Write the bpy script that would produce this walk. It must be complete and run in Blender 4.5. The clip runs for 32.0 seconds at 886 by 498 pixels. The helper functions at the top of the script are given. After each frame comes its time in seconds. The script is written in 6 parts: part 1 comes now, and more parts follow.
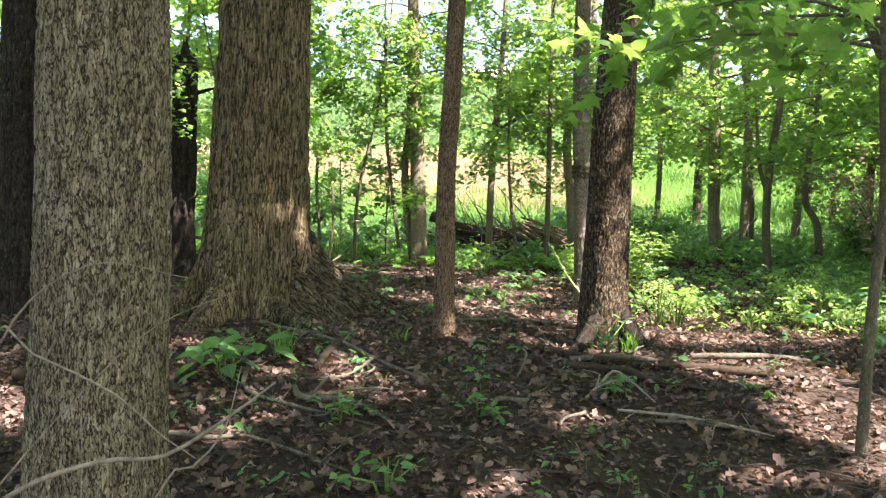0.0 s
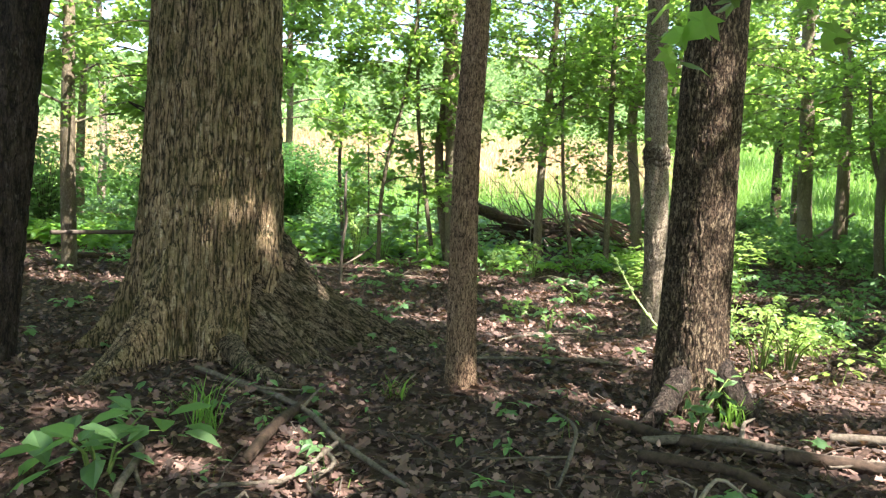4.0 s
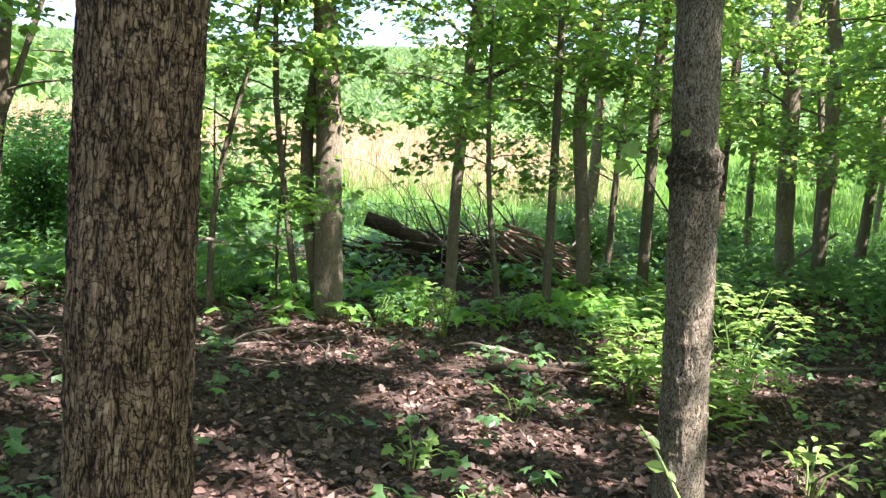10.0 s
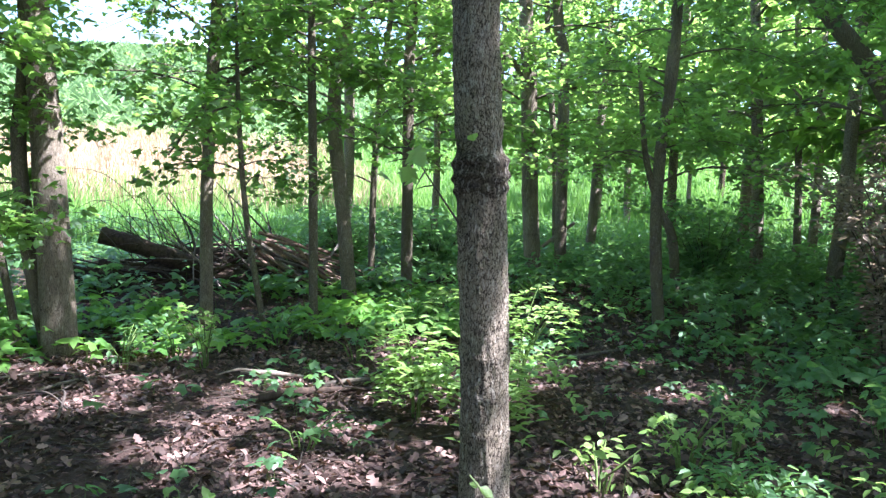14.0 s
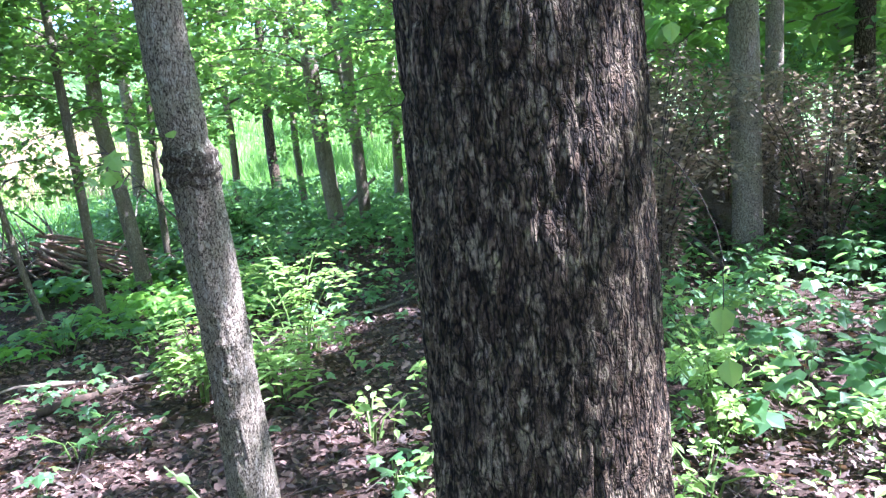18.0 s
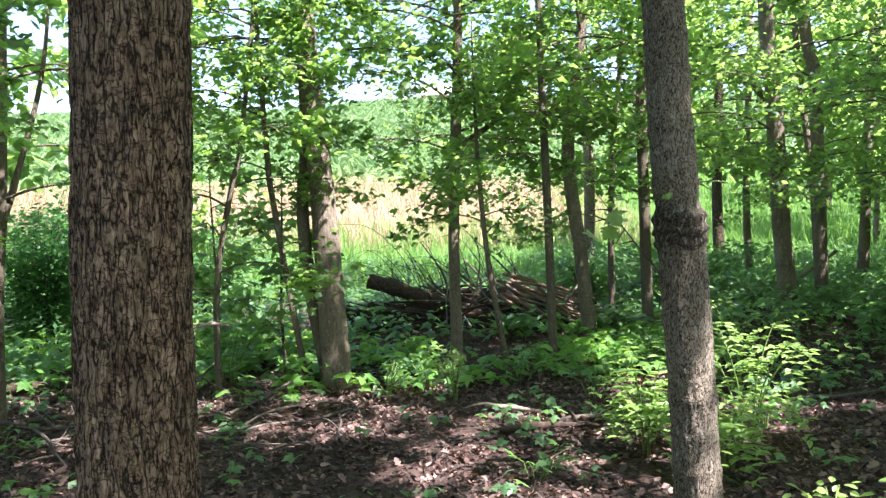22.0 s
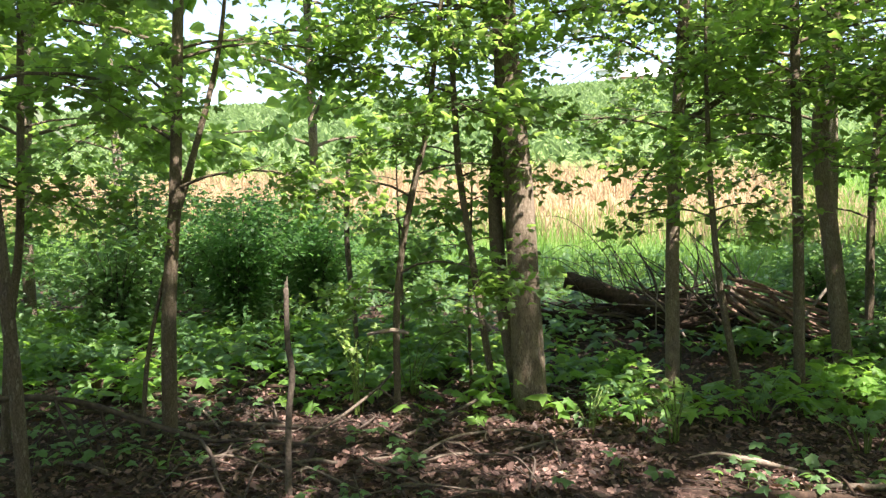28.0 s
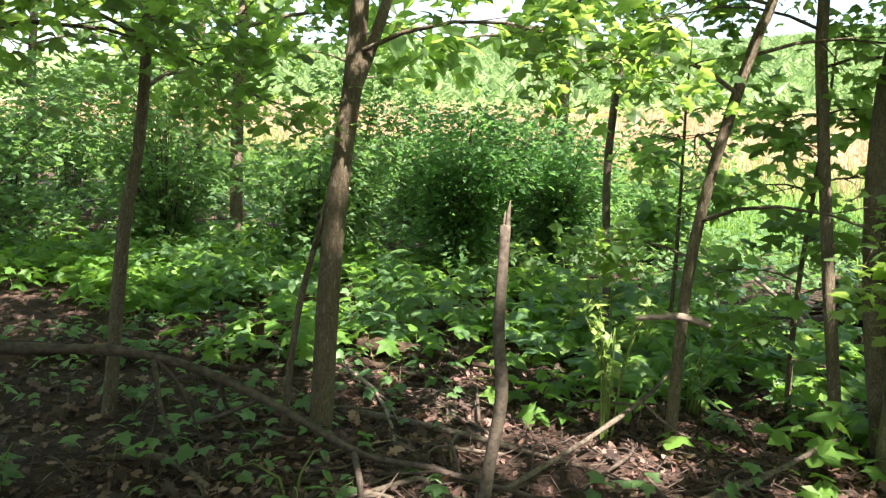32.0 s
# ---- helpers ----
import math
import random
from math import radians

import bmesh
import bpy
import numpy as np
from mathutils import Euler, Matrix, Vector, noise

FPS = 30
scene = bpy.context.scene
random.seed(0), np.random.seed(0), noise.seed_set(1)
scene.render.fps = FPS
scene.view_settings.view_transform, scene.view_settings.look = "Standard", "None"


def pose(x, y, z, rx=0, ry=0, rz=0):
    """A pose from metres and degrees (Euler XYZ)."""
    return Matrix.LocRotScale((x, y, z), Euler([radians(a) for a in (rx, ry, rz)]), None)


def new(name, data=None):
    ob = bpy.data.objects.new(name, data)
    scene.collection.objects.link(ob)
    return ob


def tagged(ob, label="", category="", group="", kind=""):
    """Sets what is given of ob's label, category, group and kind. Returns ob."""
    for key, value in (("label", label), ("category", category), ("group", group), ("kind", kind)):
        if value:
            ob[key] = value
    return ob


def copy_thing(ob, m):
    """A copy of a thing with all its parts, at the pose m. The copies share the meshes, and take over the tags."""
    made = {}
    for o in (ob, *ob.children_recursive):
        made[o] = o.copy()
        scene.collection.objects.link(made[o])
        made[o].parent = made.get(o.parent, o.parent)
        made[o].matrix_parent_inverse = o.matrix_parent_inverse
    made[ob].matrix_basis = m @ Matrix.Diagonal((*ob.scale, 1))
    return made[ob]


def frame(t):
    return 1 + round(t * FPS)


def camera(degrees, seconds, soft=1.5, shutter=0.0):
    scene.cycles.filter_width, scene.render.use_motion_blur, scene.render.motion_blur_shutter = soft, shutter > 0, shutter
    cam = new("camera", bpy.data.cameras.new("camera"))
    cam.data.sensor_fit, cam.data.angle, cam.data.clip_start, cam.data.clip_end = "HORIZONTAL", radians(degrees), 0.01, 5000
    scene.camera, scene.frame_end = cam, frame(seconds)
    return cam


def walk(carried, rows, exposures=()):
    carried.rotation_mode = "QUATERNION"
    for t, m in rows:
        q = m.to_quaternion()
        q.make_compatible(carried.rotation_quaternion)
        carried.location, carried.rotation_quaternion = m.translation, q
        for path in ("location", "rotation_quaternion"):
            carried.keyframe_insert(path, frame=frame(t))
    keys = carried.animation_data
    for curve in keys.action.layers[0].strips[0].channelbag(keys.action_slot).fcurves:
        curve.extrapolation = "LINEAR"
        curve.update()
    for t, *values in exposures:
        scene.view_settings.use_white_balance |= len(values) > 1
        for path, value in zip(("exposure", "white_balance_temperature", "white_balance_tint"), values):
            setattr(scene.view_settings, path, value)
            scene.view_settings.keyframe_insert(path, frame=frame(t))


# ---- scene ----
cam = camera(60.8, 32.0, soft=1.35)
METRES, EYE, TILT, LEAN, TURN = 10.9, 1.5, 0.0, 0.0, 0.0
ROWS = [
    (0.0, 0.0, 0.0, 0.0, 0.17, -3.89, -2.54),
    (0.5, 0.0014, 0.0272, 0.0028, 3.45, -4.19, -3.24),
    (1.0, 0.0146, 0.0501, 0.0034, 7.02, -3.91, -3.91),
    (1.5, 0.0243, 0.0658, 0.0058, 9.56, -4.27, -4.35),
    (2.0, 0.022, 0.0832, 0.0035, 11.1, -4.69, -4.13),
    (2.5, 0.006, 0.1051, 0.002, 11.49, -5.24, -3.82),
    (3.0, 0.0064, 0.1298, 0.0025, 10.69, -5.09, -3.59),
    (3.5, 0.0152, 0.1531, 0.0061, 8.16, -5.0, -3.43),
    (4.0, 0.0201, 0.1764, 0.0063, 4.42, -5.2, -2.97),
    (4.5, 0.0202, 0.2041, 0.0079, 1.67, -5.4, -2.72),
    (6.5, 0.0381, 0.3261, 0.0104, 4.36, -6.37, -3.88),
    (7.0, 0.0358, 0.3582, 0.0123, 7.46, -6.48, -4.0),
    (7.5, 0.0326, 0.3792, 0.0138, 9.99, -6.65, -4.19),
    (8.0, 0.0187, 0.404, 0.014, 10.2, -6.77, -4.31),
    (8.5, 0.013, 0.4247, 0.0177, 8.45, -6.77, -4.06),
    (9.0, 0.0215, 0.4497, 0.0186, 5.86, -6.09, -4.19),
    (9.5, 0.0325, 0.4768, 0.0223, 2.22, -5.62, -4.45),
    (10.0, 0.0337, 0.5027, 0.0233, -2.05, -5.43, -4.33),
    (10.5, 0.0253, 0.527, 0.0243, -5.69, -5.38, -4.16),
    (11.0, 0.0217, 0.5356, 0.0243, -8.66, -5.71, -3.96),
    (11.5, 0.0243, 0.5377, 0.0243, -11.75, -6.18, -3.45),
    (12.0, 0.0285, 0.5392, 0.0256, -14.31, -6.53, -2.96),
    (12.5, 0.0289, 0.54, 0.0259, -15.78, -6.28, -2.83),
    (13.0, 0.0262, 0.5394, 0.0266, -17.18, -5.55, -2.82),
    (13.5, 0.0267, 0.5385, 0.0266, -19.08, -4.83, -2.6),
    (14.0, 0.0286, 0.5388, 0.0273, -20.99, -4.37, -2.14),
    (14.5, 0.0297, 0.5395, 0.0286, -22.31, -4.45, -1.48),
    (16.5, 0.0426, 0.5312, 0.0331, -26.94, -8.86, 2.62),
    (17.0, 0.0493, 0.5214, 0.0362, -29.65, -8.9, 3.57),
    (17.5, 0.0552, 0.5121, 0.0369, -32.54, -8.55, 4.4),
    (18.0, 0.0596, 0.5045, 0.0365, -34.23, -8.26, 4.96),
    (18.5, 0.0626, 0.4999, 0.0346, -33.58, -7.82, 5.41),
    (19.0, 0.0609, 0.4977, 0.0341, -30.88, -6.85, 5.46),
    (19.5, 0.0566, 0.4964, 0.0349, -26.76, -5.68, 4.99),
    (20.0, 0.0522, 0.4952, 0.0349, -22.05, -4.78, 4.27),
    (20.5, 0.0493, 0.4956, 0.0351, -17.22, -3.98, 3.4),
    (21.0, 0.0454, 0.4967, 0.0355, -12.2, -3.04, 2.39),
    (21.5, 0.0417, 0.4969, 0.0368, -6.93, -2.23, 1.59),
    (22.0, 0.0364, 0.4976, 0.0386, -2.11, -2.08, 1.14),
    (22.5, 0.0325, 0.5028, 0.0384, 1.48, -2.45, 1.05),
    (23.0, 0.0237, 0.5169, 0.0377, 3.27, -3.05, 1.1),
    (23.5, 0.016, 0.5291, 0.0379, 3.78, -4.11, 1.15),
    (24.0, 0.0216, 0.5372, 0.0372, 4.44, -4.84, 0.78),
    (24.5, 0.0321, 0.544, 0.0377, 5.13, -5.03, 0.26),
    (26.5, 0.027, 0.5864, 0.0478, 7.88, -1.99, 1.2),
    (27.0, 0.0265, 0.59, 0.048, 8.81, -1.67, 1.28),
    (27.5, 0.0226, 0.592, 0.0471, 9.73, -2.2, 1.08),
    (28.0, 0.0218, 0.5977, 0.0456, 12.34, -3.01, 0.33),
    (28.5, 0.0225, 0.6164, 0.0411, 16.95, -3.95, -0.58),
    (29.0, 0.0156, 0.6373, 0.0394, 20.86, -4.71, -1.47),
    (29.5, 0.0009, 0.6685, 0.0361, 22.49, -5.2, -2.41),
    (30.0, -0.0038, 0.6921, 0.0339, 23.35, -6.07, -3.48),
    (30.5, -0.006, 0.7173, 0.0299, 24.23, -6.96, -4.68),
    (31.0, -0.0212, 0.7448, 0.0272, 24.63, -7.59, -5.03),
    (31.5, -0.0457, 0.771, 0.0262, 26.49, -7.63, -4.45),
    (32.0, -0.0617, 0.7921, 0.0232, 30.35, -7.67, -3.86),
]
EXPOSURES = [
    (0.0, 2.7, 6800, 14), (4.5, 2.72, 6700, 13), (9.0, 2.7, 6200, 16), (10.3, 2.5, 6300, 17), (11.2, 2.66, 5850, 21), (13.0, 2.64, 5300, 22), (15.0, 2.7, 5500, 20), (17.0, 3.26, 5100, 25), (18.5, 3.3, 5050, 25), (19.5, 3.2, 5000, 25),
    (21.5, 2.5, 5600, 20), (24.0, 2.44, 7000, 18), (26.5, 2.18, 6300, 19), (28.0, 2.1, 6900, 19), (29.2, 2.22, 7500, 14), (30.0, 2.29, 7700, 12), (32.0, 2.47, 7000, 16),
]
walk(cam, [(t, pose(0, 0, EYE, TILT, LEAN, TURN) @ pose(METRES * x, METRES * y, METRES * z, 90 + pitch, roll, yaw)) for t, x, y, z, yaw, pitch, roll in ROWS], exposures=EXPOSURES)

# ---- light ----
SUN_AZ, SUN_EL = radians(128.0), radians(56.0)      # compass bearing from +y towards +x
SUN_DIR = Vector((math.sin(SUN_AZ) * math.cos(SUN_EL), math.cos(SUN_AZ) * math.cos(SUN_EL), math.sin(SUN_EL)))
world = bpy.data.worlds.new("world")
scene.world = world
world.use_nodes = True
_n = world.node_tree.nodes
_sky = _n.new("ShaderNodeTexSky")
_sky.sky_type, _sky.sun_disc = "NISHITA", False
_sky.sun_elevation, _sky.sun_rotation = SUN_EL, SUN_AZ
_sky.air_density, _sky.dust_density = 1.0, 1.5
_n["Background"].inputs["Strength"].default_value = 0.1
world.node_tree.links.new(_sky.outputs["Color"], _n["Background"].inputs["Color"])
sun = new("sun", bpy.data.lights.new("sun", "SUN"))
sun.data.energy, sun.data.angle, sun.data.color = 5.0, radians(0.5), (1.0, 0.955, 0.88)
sun.matrix_world = Matrix.Translation((0, 0, 60)) @ SUN_DIR.to_track_quat("Z", "Y").to_matrix().to_4x4()

# ---- mesh tools ----
rng = np.random.default_rng(7)


def lattice(ix, iy, iz, k=0):
    h = (ix * 374761393 + iy * 668265263 + iz * 1274126177 + k * 974711) & 0xFFFFFFFF
    h = ((h ^ (h >> 13)) * 1103515245) & 0xFFFFFFFF
    h = ((h ^ (h >> 15)) * 2246822519) & 0xFFFFFFFF
    return ((h ^ (h >> 16)) & 0xFFFFFF) / 16777216.0


def vnoise(p, k=0):
    """Smooth value noise, 0 to 1, at points p (N x 3)."""
    p = np.asarray(p, float)
    i = np.floor(p).astype(np.int64)
    f = p - i
    f = f * f * (3 - 2 * f)
    out = 0
    for dx in (0, 1):
        for dy in (0, 1):
            for dz in (0, 1):
                w = (f[:, 0] if dx else 1 - f[:, 0]) * (f[:, 1] if dy else 1 - f[:, 1]) * (f[:, 2] if dz else 1 - f[:, 2])
                out = out + w * lattice(i[:, 0] + dx, i[:, 1] + dy, i[:, 2] + dz, k)
    return out


def fbm(p, octaves=3, k=0):
    p = np.asarray(p, float)
    return sum(vnoise(p * 2.03 ** o, k + o) * 0.5 ** o for o in range(octaves)) / (2 - 2 * 0.5 ** octaves)


def mesh_of(name, verts, faces, smooth=True, attrs=None, uv=None):
    """A mesh from an N x 3 array and an M x 3 or M x 4 array of corners."""
    me = bpy.data.meshes.new(name)
    verts, faces = np.asarray(verts, np.float32), np.asarray(faces, np.int32)
    n, k = faces.shape
    me.vertices.add(len(verts))
    me.vertices.foreach_set("co", verts.ravel())
    me.loops.add(n * k)
    me.loops.foreach_set("vertex_index", faces.ravel())
    me.polygons.add(n)
    me.polygons.foreach_set("loop_start", np.arange(0, n * k, k, dtype=np.int32))
    me.polygons.foreach_set("use_smooth", np.full(n, smooth))
    for key, values in (attrs or {}).items():
        me.attributes.new(key, "FLOAT", "POINT").data.foreach_set("value", np.asarray(values, np.float32))
    me.update(calc_edges=True)
    return me


def part(name, me, material, parent=None, label=""):
    ob = new(name, me)
    me.materials.append(material)
    if parent is not None:
        ob.parent = parent
    return tagged(ob, label=label) if label else ob


def thing(name, at, label, category, group="", kind=""):
    ob = new(name)
    ob.location = at
    ob.empty_display_size = 0.1
    return tagged(ob, label, category, group, kind)


def spline(pts, step):
    """Smooth points (x, y, z, r) about step metres apart along a line of given ones."""
    pts = np.asarray(pts, float)
    ext = np.vstack([2 * pts[0] - pts[1], pts, 2 * pts[-1] - pts[-2]])
    ext[:, 3] = np.maximum(ext[:, 3], 0.001)
    out = []
    for a, b, c, d in zip(ext, ext[1:], ext[2:], ext[3:]):
        n = max(1, int(np.linalg.norm((c - b)[:3]) / step))
        t = np.arange(n)[:, None] / n
        out.append(0.5 * (2 * b + (c - a) * t + (2 * a - 5 * b + 4 * c - d) * t ** 2 + (3 * b - a - 3 * c + d) * t ** 3))
    res = np.vstack(out + [pts[-1:]])
    res[:, 3] = np.maximum(res[:, 3], 0.001)
    return res


def tube(pts, seg=10, step=0.1, rough=0.0, relief=None, cap=True, k=0):
    """A round limb along (x, y, z, r) points. relief(points, outward, height) gives push and attributes."""
    line = spline(pts, step)
    c, r = line[:, :3], line[:, 3]
    tan = np.gradient(c, axis=0)
    tan /= np.linalg.norm(tan, axis=1)[:, None] + 1e-9
    side = np.zeros_like(c)
    s = np.array([1.0, 0, 0]) if abs(tan[0][0]) < 0.8 else np.array([0, 1.0, 0])
    for i, t in enumerate(tan):
        s = s - t * (s @ t)
        s /= np.linalg.norm(s) + 1e-9
        side[i] = s
    up = np.cross(tan, side)
    a = np.linspace(0, 2 * np.pi, seg, endpoint=False)
    out = np.cos(a)[None, :, None] * side[:, None, :] + np.sin(a)[None, :, None] * up[:, None, :]
    v = (c[:, None, :] + out * r[:, None, None]).reshape(-1, 3)
    out = out.reshape(-1, 3)
    rr = np.repeat(r, seg)
    attrs = {}
    if rough:
        v = v + out * ((fbm(v * 9 + k, 2, k) - 0.5) * 2 * rough * rr)[:, None]
    if relief is not None:
        push, attrs = relief(v, out, rr)
        v = v + out * push[:, None]
    n = len(c)
    i, j = np.meshgrid(np.arange(n - 1), np.arange(seg), indexing="ij")
    j2 = (j + 1) % seg
    f = np.stack([i * seg + j, i * seg + j2, (i + 1) * seg + j2, (i + 1) * seg + j], -1).reshape(-1, 4)
    if cap:
        v = np.vstack([v, c[-1] + tan[-1] * r[-1] * 0.3])
        e = len(v) - 1
        j = np.arange(seg)
        f = np.vstack([f, np.stack([(n - 1) * seg + j, (n - 1) * seg + (j + 1) % seg, np.full(seg, e), np.full(seg, e)], -1)])
        for key in attrs:
            attrs[key] = np.append(attrs[key], attrs[key][-1])
    return v, f, attrs


def quads_to_mesh(name, v, f, attrs=None, smooth=True):
    """As mesh_of, for four-cornered faces some of which repeat a corner."""
    tri = f[:, 2] == f[:, 3]
    t = np.vstack([f[~tri][:, [0, 1, 2]], f[~tri][:, [0, 2, 3]], f[tri][:, :3]])
    return mesh_of(name, v, t, smooth, attrs)


def joined(pieces):
    v, f, n = [], [], 0
    for pv, pf in pieces:
        v.append(pv)
        f.append(pf + n)
        n += len(pv)
    return np.vstack(v), np.vstack(f)


def unit(a):
    return a / (np.linalg.norm(a, axis=-1, keepdims=True) + 1e-9)


# leaf outlines: base at 0, tip at 1 along y; a fan about an inner point
def fan(half, mid, droop):
    o = half + [(-x, y) for x, y in reversed(half[1:-1])]
    v = [(0, mid, 0)] + [(x, y, -droop * x * x * 2 - 0.12 * y * y) for x, y in o]
    n = len(o)
    return np.array(v), np.array([(0, 1 + (i + 1) % n, 1 + i) for i in range(n)])


MAPLE = fan([(0, 0), (0.36, -0.12), (0.27, 0.07), (0.64, 0.3), (0.29, 0.42), (0.27, 0.66), (0, 1.0)], 0.27, 0.25)
MAPLE_FAR = fan([(0, 0), (0.38, -0.08), (0.6, 0.36), (0.27, 0.5), (0, 1.0)], 0.27, 0.25)
OVAL = (np.array([(0, 0, 0), (0.27, 0.3, 0.07), (0.22, 0.65, 0.05), (0, 1, -0.1), (-0.22, 0.65, 0.05), (-0.27, 0.3, 0.07)]),
        np.array([(0, 1, 2), (0, 2, 3), (0, 3, 4), (0, 4, 5)]))
ASH = (OVAL[0] * (0.85, 1, 1), OVAL[1])
LANCE = (np.array([(0, 0, 0), (0.15, 0.35, 0.04), (0, 1, -0.12), (-0.15, 0.35, 0.04)]), np.array([(0, 1, 2), (0, 2, 3)]))
LOBED = fan([(0, 0), (0.2, 0.12), (0.12, 0.26), (0.35, 0.4), (0.18, 0.54), (0.27, 0.74), (0, 1.0)], 0.45, -0.9)


def leaves(at, normal, tip, size, shape=MAPLE, cup=None):
    """All the leaves of one mesh: centres, normals, tip directions, sizes."""
    tv, tf = shape
    normal = unit(normal)
    tip = unit(tip - normal * (tip * normal).sum(1, keepdims=True))
    side = np.cross(tip, normal)
    z = np.repeat(tv[None, :, 2], len(at), 0)
    if cup is not None:
        z = z * cup[:, None]
    v = at[:, None, :] + size[:, None, None] * (side[:, None, :] * tv[None, :, 0, None] + tip[:, None, :] * tv[None, :, 1, None] + normal[:, None, :] * z[:, :, None])
    f = tf[None] + (np.arange(len(at)) * len(tv))[:, None, None]
    return v.reshape(-1, 3), f.reshape(-1, tf.shape[1])


def rand_dir(n, r=rng):
    a = r.uniform(0, 2 * np.pi, n)
    return np.stack([np.cos(a), np.sin(a), np.zeros(n)], 1)


# ---- materials ----
def nodes_of(name):
    m = bpy.data.materials.new(name)
    m.use_nodes = True
    nt = m.node_tree
    return m, nt, nt.nodes["Principled BSDF"], nt.nodes["Material Output"]


def node(nt, kind, **inputs):
    n = nt.nodes.new("ShaderNode" + kind)
    for key, value in inputs.items():
        n.inputs[key].default_value = value
    return n


def ramp(nt, source, stops):
    n = nt.nodes.new("ShaderNodeValToRGB")
    e = n.color_ramp.elements
    while len(e) < len(stops):
        e.new(0.5)
    for el, (p, c) in zip(e, stops):
        el.position, el.color = p, (*c, 1)
    nt.links.new(source, n.inputs["Fac"])
    return n.outputs["Color"]


def mix(nt, fac, a, b, mode="MIX"):
    n = nt.nodes.new("ShaderNodeMix")
    n.data_type, n.blend_type = "RGBA", mode
    for value, i in ((fac, 0), (a, 6), (b, 7)):
        if isinstance(value, (float, int)):
            n.inputs[i].default_value = value
        elif isinstance(value, tuple):
            n.inputs[i].default_value = (*value, 1)
        else:
            nt.links.new(value, n.inputs[i])
    return n.outputs[2]


def coords(nt, scale=(1, 1, 1)):
    tc = nt.nodes.new("ShaderNodeTexCoord")
    mp = nt.nodes.new("ShaderNodeMapping")
    mp.inputs["Scale"].default_value = scale
    nt.links.new(tc.outputs["Object"], mp.inputs["Vector"])
    return mp.outputs["Vector"]


def noise_tex(nt, vec, scale, detail=4, rough=0.6):
    n = node(nt, "TexNoise", Scale=scale, Detail=detail, Roughness=rough)
    nt.links.new(vec, n.inputs["Vector"])
    return n.outputs["Fac"]


def bump(nt, bsdf, height, strength, distance):
    b = node(nt, "Bump", Strength=strength, Distance=distance)
    nt.links.new(height, b.inputs["Height"])
    nt.links.new(b.outputs["Normal"], bsdf.inputs["Normal"])


def crack_lines(nt, vec, scale, width, detail=2.0):
    """0 along winding lines, 1 between them."""
    g = noise_tex(nt, vec, scale, detail, 0.55)
    return ramp(nt, g, [(0.5 - width, (1, 1, 1)), (0.5, (0, 0, 0)), (0.5 + width, (1, 1, 1))])


